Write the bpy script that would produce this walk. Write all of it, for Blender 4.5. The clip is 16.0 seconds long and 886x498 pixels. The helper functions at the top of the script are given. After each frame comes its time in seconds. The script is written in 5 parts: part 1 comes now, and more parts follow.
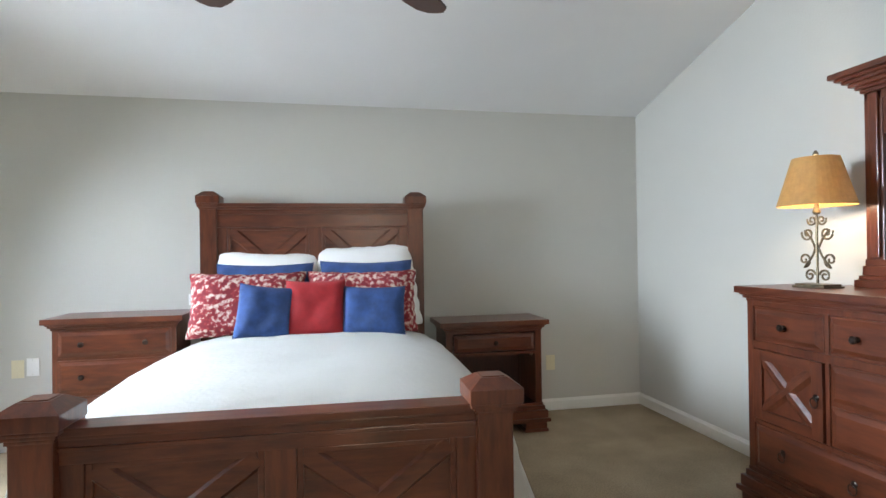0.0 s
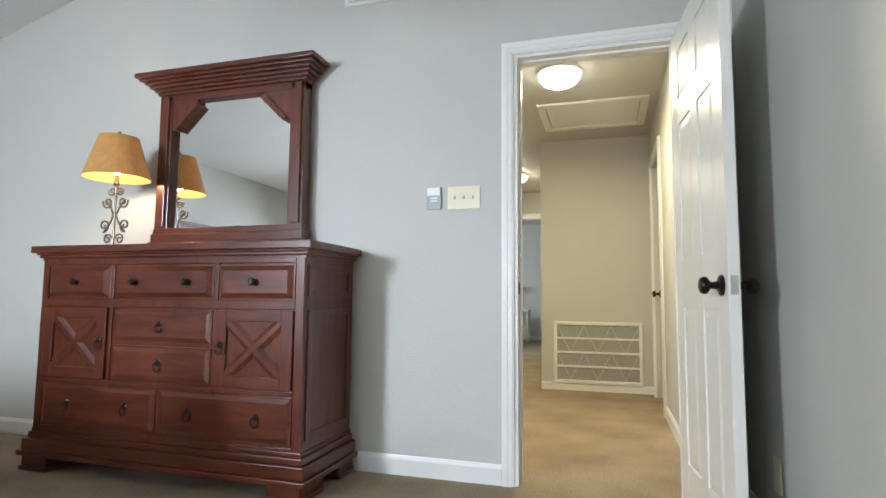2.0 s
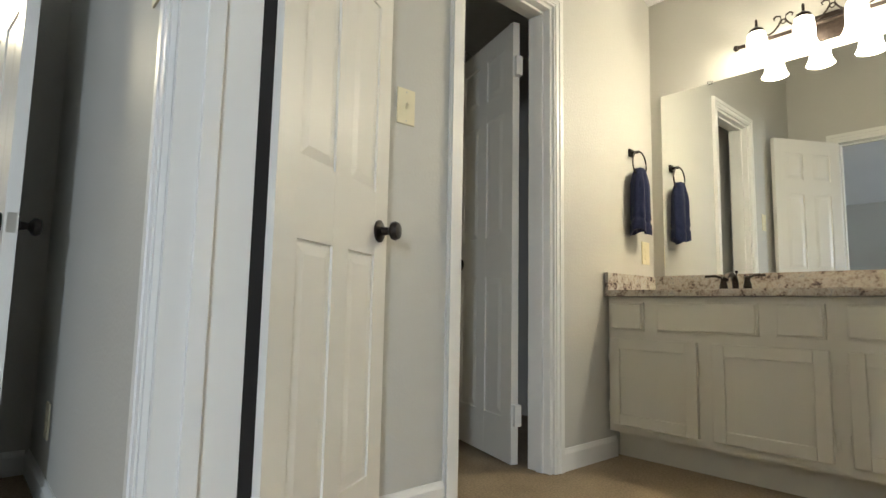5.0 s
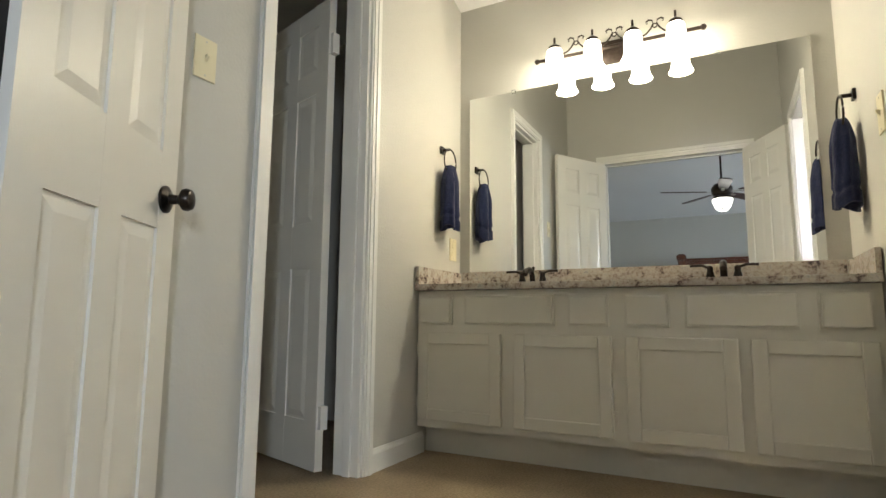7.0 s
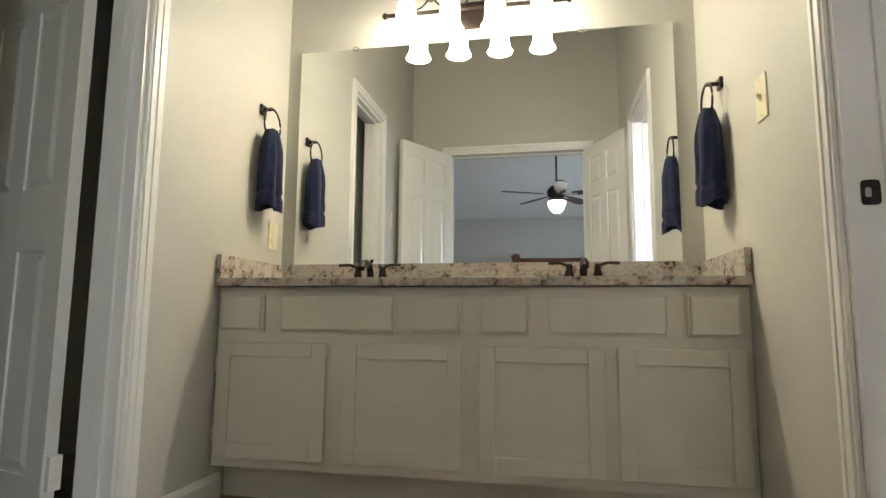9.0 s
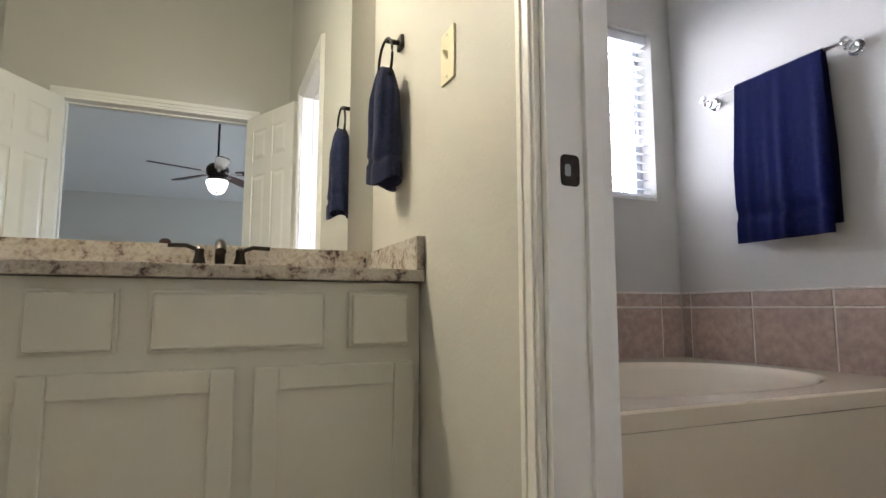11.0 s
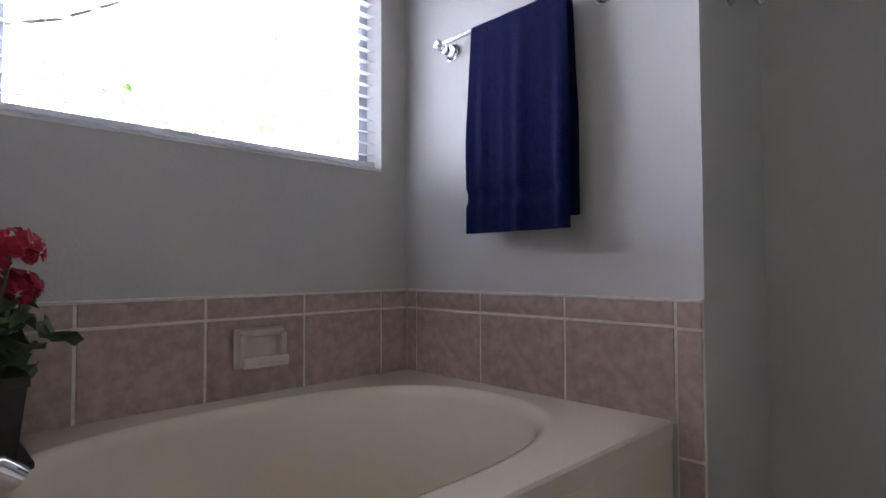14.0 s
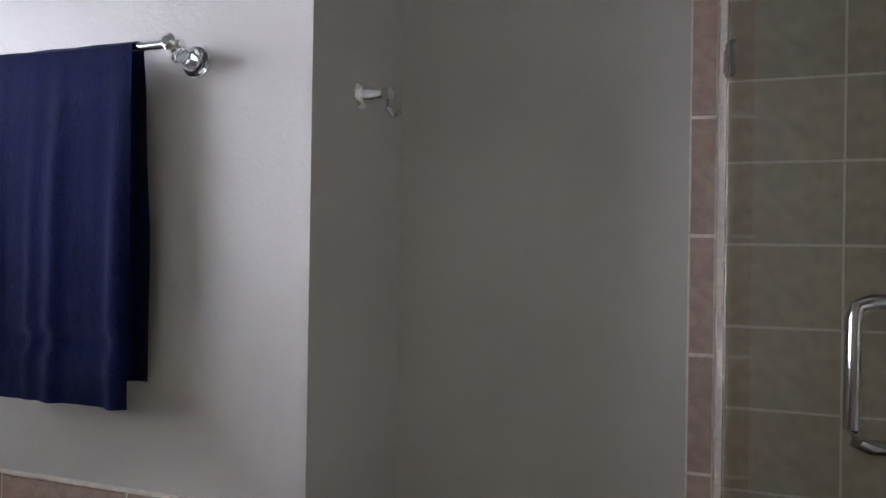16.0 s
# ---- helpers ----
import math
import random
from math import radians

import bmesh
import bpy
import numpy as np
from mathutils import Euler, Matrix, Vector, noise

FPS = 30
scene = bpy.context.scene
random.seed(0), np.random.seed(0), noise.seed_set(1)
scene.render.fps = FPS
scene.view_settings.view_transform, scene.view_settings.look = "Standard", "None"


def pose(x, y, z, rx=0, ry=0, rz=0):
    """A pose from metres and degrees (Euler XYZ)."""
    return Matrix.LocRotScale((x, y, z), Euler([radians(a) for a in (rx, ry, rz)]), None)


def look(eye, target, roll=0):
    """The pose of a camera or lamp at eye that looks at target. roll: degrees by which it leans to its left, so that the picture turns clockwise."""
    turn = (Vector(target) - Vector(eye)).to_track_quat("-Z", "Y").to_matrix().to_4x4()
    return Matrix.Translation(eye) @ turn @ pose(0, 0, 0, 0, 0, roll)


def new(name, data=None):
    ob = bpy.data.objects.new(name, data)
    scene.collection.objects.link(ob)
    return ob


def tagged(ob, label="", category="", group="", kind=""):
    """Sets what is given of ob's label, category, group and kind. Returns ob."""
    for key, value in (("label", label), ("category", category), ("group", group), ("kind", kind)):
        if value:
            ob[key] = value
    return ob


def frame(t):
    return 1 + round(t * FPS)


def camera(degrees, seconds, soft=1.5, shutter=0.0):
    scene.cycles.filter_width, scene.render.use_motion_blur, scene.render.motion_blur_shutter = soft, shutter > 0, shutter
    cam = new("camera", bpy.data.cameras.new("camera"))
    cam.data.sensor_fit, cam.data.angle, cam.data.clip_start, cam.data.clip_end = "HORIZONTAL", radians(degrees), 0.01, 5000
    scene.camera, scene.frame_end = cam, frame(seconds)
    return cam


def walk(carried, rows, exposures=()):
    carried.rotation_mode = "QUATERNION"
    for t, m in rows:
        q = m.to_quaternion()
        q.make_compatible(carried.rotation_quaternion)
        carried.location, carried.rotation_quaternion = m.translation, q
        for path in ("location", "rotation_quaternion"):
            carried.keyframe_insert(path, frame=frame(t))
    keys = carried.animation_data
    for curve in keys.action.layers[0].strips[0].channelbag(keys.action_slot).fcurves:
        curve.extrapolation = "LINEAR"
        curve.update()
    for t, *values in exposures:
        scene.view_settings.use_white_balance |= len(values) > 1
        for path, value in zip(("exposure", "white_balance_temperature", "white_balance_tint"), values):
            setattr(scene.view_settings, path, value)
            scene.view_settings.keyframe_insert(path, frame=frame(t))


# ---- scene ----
cam = camera(77.6, 16.0)
EXPOSURES = [(0.0, 2.0, 6500, 10), (0.8, 2.15, 6500, 10), (1.6, 2.05, 6500, 10), (2.6, 1.6, 6450, 9), (3.6, 1.42, 6400, 9), (5.0, 1.3, 6450, 9), (7.5, 1.15, 6450, 9), (10.5, 1.2, 6250, 10), (11.5, 1.4, 6150, 12), (12.0, 1.4, 6000, 13), (13.0, 1.1, 5800, 16), (14.0, 0.75, 5850, 16), (15.2, 0.25, 5950, 14), (16.0, 0.8, 6150, 12)]
PATH = [
    (0, (0.537, -0.182, 1.293), (0.944, 1.776, 1.303), -0.8),
    (0.5, (0.549, -0.16, 1.202), (1.462, 1.619, 1.257), -0.2),
    (1, (0.536, -0.249, 1.049), (1.866, 1.242, 1.148), -0.1),
    (1.5, (0.545, -0.398, 0.951), (2.205, 0.709, 1.078), 0.4),
    (2, (0.486, -0.529, 0.859), (2.395, 0.041, 1.034), 0.5),
    (2.5, (0.463, -0.585, 0.793), (2.45, -0.452, 0.981), 0.7),
    (3, (0.394, -0.639, 0.746), (2.362, -0.945, 0.935), 0.8),
    (3.5, (0.358, -0.713, 0.72), (2.22, -1.419, 0.912), 1.1),
    (4, (0.352, -0.737, 0.708), (2.087, -1.712, 0.901), 1.3),
    (4.5, (0.337, -0.748, 0.712), (1.955, -1.908, 0.907), 1.3),
    (5, (0.321, -0.783, 0.68), (1.805, -2.107, 0.891), 1.1),
    (7.5, (0.539, -0.941, 0.619), (1.336, -2.758, 0.869), 0.3),
    (8, (0.606, -1.078, 0.644), (1.294, -2.939, 0.892), 0.2),
    (10.5, (0.595, -1.695, 0.659), (0.161, -3.634, 0.893), 0.4),
    (11, (0.493, -1.841, 0.681), (-0.277, -3.674, 0.897), 0.0),
    (11.5, (0.337, -1.964, 0.686), (-0.71, -3.657, 0.884), -0.2),
    (12, (0.19, -2.023, 0.713), (-1.025, -3.602, 0.888), -0.6),
    (12.5, (0.08, -2.099, 0.741), (-1.26, -3.574, 0.919), -0.3),
    (13, (-0.03, -2.162, 0.752), (-1.409, -3.603, 0.899), -0.2),
    (13.5, (-0.102, -2.199, 0.757), (-1.485, -3.641, 0.847), -0.2),
    (14, (-0.179, -2.222, 0.832), (-1.58, -3.648, 0.901), -0.2),
    (14.5, (-0.257, -2.277, 0.906), (-1.751, -3.605, 0.976), -0.0),
    (15, (-0.387, -2.298, 0.994), (-2.078, -3.359, 1.115), 0.5),
    (15.5, (-0.527, -2.271, 1.104), (-2.379, -3.019, 1.194), 0.7),
    (15.7, (-0.580, -2.252, 1.157), (-2.473, -2.894, 1.206), 0.8),
    (16, (-0.640, -2.237, 1.227), (-2.572, -2.751, 1.232), 0.9),
]
walk(cam, [(t, look(eye, target, roll)) for t, eye, target, roll in PATH], EXPOSURES)

# ---- world, sun, large lights ----
world = bpy.data.worlds.new("world")
scene.world = world
world.use_nodes = True
wt = world.node_tree
sky = wt.nodes.new("ShaderNodeTexSky")
sky.sky_type = "NISHITA"
sky.sun_disc = False
sky.sun_elevation = radians(38)
sky.sun_rotation = radians(81)
wt.links.new(sky.outputs[0], wt.nodes["Background"].inputs[0])
wt.nodes["Background"].inputs[1].default_value = 0.13

sun = new("sun", bpy.data.lights.new("sun", "SUN"))
sun.data.energy, sun.data.angle, sun.data.color = 4.5, radians(0.6), (1.0, 0.95, 0.88)
sun.matrix_world = look((0, 0, 0), (-0.78, -0.12, -0.61))


def window_light(name, eye, target, w, h, watts, colour, spread=180):
    lamp = new(name, bpy.data.lights.new(name, "AREA"))
    lamp.data.shape, lamp.data.size, lamp.data.size_y = "RECTANGLE", w, h
    lamp.data.energy, lamp.data.color, lamp.data.spread = watts, colour, radians(spread)
    lamp.matrix_world = look(eye, target)


def bulb(name, x, y, z, watts, colour, radius):
    lamp = new(name, bpy.data.lights.new(name, "POINT"))
    lamp.data.energy, lamp.data.color, lamp.data.shadow_soft_size = watts, colour, radius
    lamp.location = (x, y, z)


DAY = (0.75, 0.86, 1.0)
WARM = (1.0, 0.88, 0.60)
window_light("bedroom_daylight", (-2.70, 1.10, 1.48), (0, 1.25, 0.8), 1.05, 1.4, 8, DAY, 130)
window_light("bedroom_daylight_north", (-2.70, 2.80, 1.72), (0, 2.0, 0.6), 0.5, 0.9, 34, DAY, 115)
window_light("tub_daylight", (-0.85, -4.75, 1.75), (0.15, 0, 1.55), 3.6, 2.8, 235, (0.90, 0.86, 0.98), 125)
window_light("tub_daylight_side", (0.9, -6.8, 1.9), (-1.2, -3.4, 1.4), 1.8, 1.5, 13, (0.88, 0.88, 1.0), 90)
window_light("far_room_daylight", (10.2, 2.98, 1.5), (10.2, 0, 1.2), 1.5, 1.2, 14, DAY)
bulb("lamp_bulb", 2.80, 2.01, 1.54, 2.0, (1.0, 0.82, 0.56), 0.04)
for hx, hy, watts in ((4.19, -0.24, 9.5), (7.28, 0.55, 5.0)):
    window_light("hall_dome", (hx, hy, 2.275), (hx + 0.001, hy, 0), 0.2, 0.2, watts, WARM, 178)
for vx in (0.615, 0.805, 0.995, 1.185):
    bulb("vanity_bulb", vx, -3.485, 1.87, 2.6, (1.0, 0.88, 0.66), 0.045)
bulb("fan_bulb", 0.48, 1.35, 2.08, 1.2, (1.0, 0.95, 0.88), 0.1)


# ---- materials ----
def material(name, colour, rough=0.6, metal=0.0, grain=0.0, grain_scale=30.0, bump=0.0, bump_scale=200.0, stretch=(1, 1, 1),
             second=None, emit=0.0, spec=0.5, large=0.0, large_scale=1.2, sheen=0.0, coat=0.0, per_piece=0.0):
    m = bpy.data.materials.new(name)
    m.use_nodes = True
    nt = m.node_tree
    b = nt.nodes["Principled BSDF"]
    b.inputs["Base Color"].default_value = (*colour, 1)
    b.inputs["Roughness"].default_value = rough
    b.inputs["Metallic"].default_value = metal
    b.inputs["Specular IOR Level"].default_value = spec
    b.inputs["Coat Weight"].default_value = coat
    b.inputs["Coat Roughness"].default_value = 0.15
    if sheen:
        b.inputs["Sheen Weight"].default_value = sheen
    tc = nt.nodes.new("ShaderNodeTexCoord")
    mp = nt.nodes.new("ShaderNodeMapping")
    mp.inputs["Scale"].default_value = stretch
    nt.links.new(tc.outputs["Object"], mp.inputs[0])
    out = None
    if grain or second:
        n = nt.nodes.new("ShaderNodeTexNoise")
        n.inputs["Scale"].default_value = grain_scale
        n.inputs["Detail"].default_value = 6
        n.inputs["Roughness"].default_value = 0.6
        nt.links.new(mp.outputs[0], n.inputs["Vector"])
        ramp = nt.nodes.new("ShaderNodeValToRGB")
        ramp.color_ramp.elements[0].position, ramp.color_ramp.elements[1].position = 0.35, 0.65
        low = second or tuple(c * (1 - grain) for c in colour)
        high = colour if second else tuple(min(1, c * (1 + grain)) for c in colour)
        ramp.color_ramp.elements[0].color, ramp.color_ramp.elements[1].color = (*low, 1), (*high, 1)
        nt.links.new(n.outputs["Fac"], ramp.inputs[0])
        out = ramp.outputs[0]
    if large or per_piece:
        n2 = nt.nodes.new("ShaderNodeTexNoise")
        n2.inputs["Scale"].default_value = large_scale
        n2.inputs["Detail"].default_value = 3
        nt.links.new(tc.outputs["Object"], n2.inputs["Vector"])
        hsv = nt.nodes.new("ShaderNodeHueSaturation")
        hsv.inputs["Color"].default_value = (*colour, 1)
        if out:
            nt.links.new(out, hsv.inputs["Color"])
        mr = nt.nodes.new("ShaderNodeMapRange")
        mr.inputs[1].default_value, mr.inputs[2].default_value = (0.3, 0.7) if large else (0.0, 1.0)
        amount = large or per_piece
        mr.inputs[3].default_value, mr.inputs[4].default_value = 1 - amount, 1 + amount
        if per_piece:
            oi = nt.nodes.new("ShaderNodeObjectInfo")
            nt.links.new(oi.outputs["Random"], mr.inputs[0])
        else:
            nt.links.new(n2.outputs["Fac"], mr.inputs[0])
        nt.links.new(mr.outputs[0], hsv.inputs["Value"])
        out = hsv.outputs[0]
    if out:
        nt.links.new(out, b.inputs["Base Color"])
    if bump:
        n3 = nt.nodes.new("ShaderNodeTexNoise")
        n3.inputs["Scale"].default_value = bump_scale
        n3.inputs["Detail"].default_value = 4
        nt.links.new(mp.outputs[0], n3.inputs["Vector"])
        bp = nt.nodes.new("ShaderNodeBump")
        bp.inputs["Strength"].default_value = bump
        bp.inputs["Distance"].default_value = 0.003
        nt.links.new(n3.outputs["Fac"], bp.inputs["Height"])
        nt.links.new(bp.outputs[0], b.inputs["Normal"])
    if emit:
        b.inputs["Emission Color"].default_value = (*colour, 1)
        b.inputs["Emission Strength"].default_value = emit
    return m


PAINT = material("wall_paint", (0.534, 0.523, 0.478), 0.55, bump=0.35, bump_scale=90, large=0.02)
CEILING = material("ceiling_paint", (0.80, 0.80, 0.79), 0.9, bump=0.4, bump_scale=120, large=0.02)
TRIM = material("trim_paint", (0.80, 0.79, 0.75), 0.32, bump=0.06, bump_scale=60, large=0.015)
DOOR = material("door_paint", (0.78, 0.76, 0.70), 0.30, bump=0.15, bump_scale=160, stretch=(4, 4, 0.5), large=0.015)
CABINET = material("cabinet_paint", (0.72, 0.70, 0.62), 0.38, bump=0.12, bump_scale=120, large=0.03)
CARPET = material("carpet", (0.40, 0.32, 0.222), 0.95, second=(0.27, 0.212, 0.143), grain_scale=110, bump=1.0, bump_scale=220, large=0.20, large_scale=2.6, spec=0.1)
WOOD_H = material("cherry_wood_along_x", (0.130, 0.034, 0.014), 0.28, second=(0.066, 0.017, 0.008), grain_scale=5.5, stretch=(1, 6, 6), bump=0.12, bump_scale=18, large=0.18, large_scale=3, coat=0.2)
WOOD_Y = material("cherry_wood_along_y", (0.130, 0.034, 0.014), 0.28, second=(0.066, 0.017, 0.008), grain_scale=5.5, stretch=(6, 1, 6), bump=0.12, bump_scale=18, large=0.18, large_scale=3, coat=0.2)
WOOD_V = material("cherry_wood_upright", (0.130, 0.034, 0.014), 0.28, second=(0.066, 0.017, 0.008), grain_scale=5.5, stretch=(6, 6, 1), bump=0.12, bump_scale=18, large=0.18, large_scale=3, coat=0.2)
WOOD_DARK = material("dark_recess_wood", (0.075, 0.022, 0.012), 0.45, second=(0.045, 0.014, 0.008), grain_scale=12, stretch=(6, 6, 1))
PULL = material("dark_bronze_pull", (0.045, 0.034, 0.028), 0.35, metal=0.85, grain=0.3, grain_scale=60)
KNOB = material("oil_rubbed_bronze", (0.03, 0.024, 0.02), 0.32, metal=0.8, grain=0.3, grain_scale=80)
CHROME = material("chrome", (0.82, 0.82, 0.84), 0.06, metal=1.0)
NICKEL = material("polished_nickel", (0.34, 0.33, 0.32), 0.12, metal=1.0)
BRASS_DULL = material("dull_steel", (0.6, 0.58, 0.52), 0.3, metal=1.0)
IRON = material("bronze_iron", (0.20, 0.165, 0.11), 0.4, metal=0.8, grain=0.35, grain_scale=50)
MIRROR = material("mirror_silver", (0.90, 0.92, 0.91), 0.008, metal=1.0)
QUILT = material("white_quilt", (0.86, 0.86, 0.83), 0.9, bump=0.9, bump_scale=38, large=0.03, sheen=0.3)
SHEET = material("white_cotton", (0.82, 0.82, 0.80), 0.9, bump=0.4, bump_scale=60, large=0.03)
NAVY = material("blue_cushion", (0.022, 0.062, 0.20), 0.8, grain=0.25, grain_scale=14, bump=0.4, bump_scale=300, sheen=0.1)
RED = material("red_cushion", (0.34, 0.008, 0.014), 0.75, grain=0.12, grain_scale=20, bump=0.4, bump_scale=300, sheen=0.1)
TOWEL = material("navy_terry", (0.011, 0.017, 0.105), 0.95, second=(0.006, 0.009, 0.06), grain_scale=120, bump=1.0, bump_scale=420, sheen=0.12, spec=0.1)
TOWEL_SLATE = material("slate_blue_terry", (0.020, 0.027, 0.075), 0.95, second=(0.011, 0.015, 0.045), grain_scale=120, bump=1.0, bump_scale=420, sheen=0.15, spec=0.1)
IVORY = material("ivory_plastic", (0.72, 0.66, 0.46), 0.35)
WHITE_PLASTIC = material("white_plastic", (0.8, 0.8, 0.78), 0.35)
GREY_PLASTIC = material("grey_plastic", (0.35, 0.36, 0.37), 0.4)
TUB = material("tub_acrylic", (0.74, 0.65, 0.49), 0.16, large=0.01, coat=0.3)
TILE = material("pink_beige_tile", (0.50, 0.38, 0.31), 0.35, second=(0.37, 0.27, 0.225), grain_scale=34, per_piece=0.07, bump=0.1, bump_scale=40)
SHOWER_TILE = material("beige_shower_tile", (0.50, 0.43, 0.32), 0.35, second=(0.38, 0.32, 0.235), grain_scale=26, per_piece=0.06, bump=0.1, bump_scale=40)
DISH = material("beige_glazed_ceramic", (0.66, 0.58, 0.49), 0.2, grain=0.06, grain_scale=20, coat=0.3)
GROUT = material("pale_grout", (0.76, 0.71, 0.64), 0.9, grain=0.1, grain_scale=60)
# near-black that paints in the shade of gaps and holes
GAP_SHADE = material("near_black_gap_shade", (0.012, 0.010, 0.009), 0.8)
LEAF = material("leaf_green", (0.07, 0.12, 0.045), 0.5, grain=0.3, grain_scale=20)
PETAL = material("red_petal", (0.34, 0.008, 0.024), 0.6, grain=0.25, grain_scale=30)
POT = material("dark_pot", (0.03, 0.026, 0.022), 0.5, grain=0.3, grain_scale=20)
FILTER = material("filter_mesh", (0.34, 0.34, 0.31), 0.9, grain=0.2, grain_scale=80)
FILTER_WIRE = material("galvanised_wire", (0.50, 0.50, 0.47), 0.5, metal=0.4)
BLADE = material("dark_fan_blade", (0.055, 0.022, 0.014), 0.35, second=(0.035, 0.014, 0.009), grain_scale=14, stretch=(1, 8, 1))
DARK_FABRIC = material("dark_bed_cloth", (0.03, 0.03, 0.035), 0.9, grain=0.2, grain_scale=20)
BLIND = material("white_blind", (0.82, 0.84, 0.86), 0.45)
ALU = material("window_aluminium", (0.55, 0.58, 0.62), 0.4, metal=0.6)
GLOW_WARM = material("lit_frosted_glass", (1.0, 0.93, 0.78), 0.4, emit=4.0)
GLOW_FAN = material("lit_fan_bowl", (1.0, 0.96, 0.88), 0.4, emit=1.3)
GRASS = material("grass", (0.07, 0.10, 0.035), 0.95, grain=0.4, grain_scale=8)
OUT_LEAF = material("sunlit_leaf", (0.12, 0.16, 0.07), 0.6, grain=0.3, grain_scale=20)
nt_ = OUT_LEAF.node_tree
tr_ = nt_.nodes.new("ShaderNodeBsdfTranslucent")
tr_.inputs[0].default_value = (0.30, 0.40, 0.16, 1)
mx_ = nt_.nodes.new("ShaderNodeMixShader")
mx_.inputs[0].default_value = 0.6
nt_.links.new(nt_.nodes["Principled BSDF"].outputs[0], mx_.inputs[1])
nt_.links.new(tr_.outputs[0], mx_.inputs[2])
nt_.links.new(mx_.outputs[0], nt_.nodes["Material Output"].inputs[0])
BARK = material("bark", (0.12, 0.09, 0.07), 0.95, grain=0.4, grain_scale=10)


def granite():
    m = material("speckled_granite", (0.62, 0.56, 0.48), 0.18)
    nt = m.node_tree
    b = nt.nodes["Principled BSDF"]
    tc = nt.nodes.new("ShaderNodeTexCoord")
    fine = nt.nodes.new("ShaderNodeTexNoise")
    fine.inputs["Scale"].default_value, fine.inputs["Detail"].default_value, fine.inputs["Roughness"].default_value = 62, 9, 0.72
    patch = nt.nodes.new("ShaderNodeTexNoise")
    patch.inputs["Scale"].default_value, patch.inputs["Detail"].default_value = 17, 3
    mix = nt.nodes.new("ShaderNodeMix")
    mix.inputs["Factor"].default_value = 0.42
    r = nt.nodes.new("ShaderNodeValToRGB")
    e = r.color_ramp.elements
    e[0].position, e[0].color = 0.38, (0.05, 0.038, 0.036, 1)
    e[1].position, e[1].color = 0.425, (0.20, 0.155, 0.135, 1)
    for p, c in ((0.46, (0.40, 0.34, 0.29, 1)), (0.50, (0.46, 0.41, 0.35, 1)), (0.56, (0.57, 0.53, 0.47, 1)), (0.61, (0.40, 0.39, 0.38, 1)), (0.68, (0.24, 0.22, 0.21, 1))):
        k = e.new(p)
        k.color = c
    nt.links.new(tc.outputs["Object"], fine.inputs["Vector"])
    nt.links.new(tc.outputs["Object"], patch.inputs["Vector"])
    nt.links.new(fine.outputs["Fac"], mix.inputs["A"])
    nt.links.new(patch.outputs["Fac"], mix.inputs["B"])
    nt.links.new(mix.outputs["Result"], r.inputs[0])
    nt.links.new(r.outputs[0], b.inputs["Base Color"])
    return m


def floral():
    m = material("red_floral_cotton", (0.4, 0.03, 0.04), 0.85)
    nt = m.node_tree
    b = nt.nodes["Principled BSDF"]
    tc = nt.nodes.new("ShaderNodeTexCoord")
    n = nt.nodes.new("ShaderNodeTexNoise")
    n.inputs["Scale"].default_value, n.inputs["Detail"].default_value = 38, 7
    v = nt.nodes.new("ShaderNodeTexVoronoi")
    v.inputs["Scale"].default_value = 27
    v.inputs["Randomness"].default_value = 1.0
    mix = nt.nodes.new("ShaderNodeMath")
    mix.operation = "MULTIPLY_ADD"
    mix.inputs[1].default_value = 0.35
    r = nt.nodes.new("ShaderNodeValToRGB")
    e = r.color_ramp.elements
    e[0].position, e[0].color = 0.50, (0.72, 0.60, 0.52, 1)
    e[1].position, e[1].color = 0.78, (0.20, 0.016, 0.026, 1)
    for p, c in ((0.555, (0.62, 0.46, 0.40, 1)), (0.59, (0.44, 0.20, 0.18, 1)), (0.615, (0.58, 0.40, 0.35, 1)), (0.65, (0.33, 0.05, 0.055, 1)), (0.70, (0.30, 0.022, 0.03, 1))):
        k = e.new(p)
        k.color = c
    nt.links.new(tc.outputs["Object"], n.inputs["Vector"])
    nt.links.new(tc.outputs["Object"], v.inputs["Vector"])
    nt.links.new(v.outputs["Distance"], mix.inputs[0])
    nt.links.new(n.outputs["Fac"], mix.inputs[2])
    nt.links.new(mix.outputs[0], r.inputs[0])
    nt.links.new(r.outputs[0], b.inputs["Base Color"])
    return m


def glass(name, tint, rough=0.0):
    m = bpy.data.materials.new(name)
    m.use_nodes = True
    b = m.node_tree.nodes["Principled BSDF"]
    b.inputs["Base Color"].default_value = (*tint, 1)
    b.inputs["Roughness"].default_value = rough
    b.inputs["Transmission Weight"].default_value = 1.0
    b.inputs["IOR"].default_value = 1.45
    return m


def lampshade():
    m = material("gold_parchment_shade", (0.50, 0.30, 0.10), 0.6, grain=0.12, grain_scale=30)
    nt = m.node_tree
    b = nt.nodes["Principled BSDF"]
    tr = nt.nodes.new("ShaderNodeBsdfTranslucent")
    tr.inputs[0].default_value = (0.62, 0.34, 0.10, 1)
    mx = nt.nodes.new("ShaderNodeMixShader")
    mx.inputs[0].default_value = 0.16
    nt.links.new(b.outputs[0], mx.inputs[1])
    nt.links.new(tr.outputs[0], mx.inputs[2])
    nt.links.new(mx.outputs[0], nt.nodes["Material Output"].inputs[0])
    return m


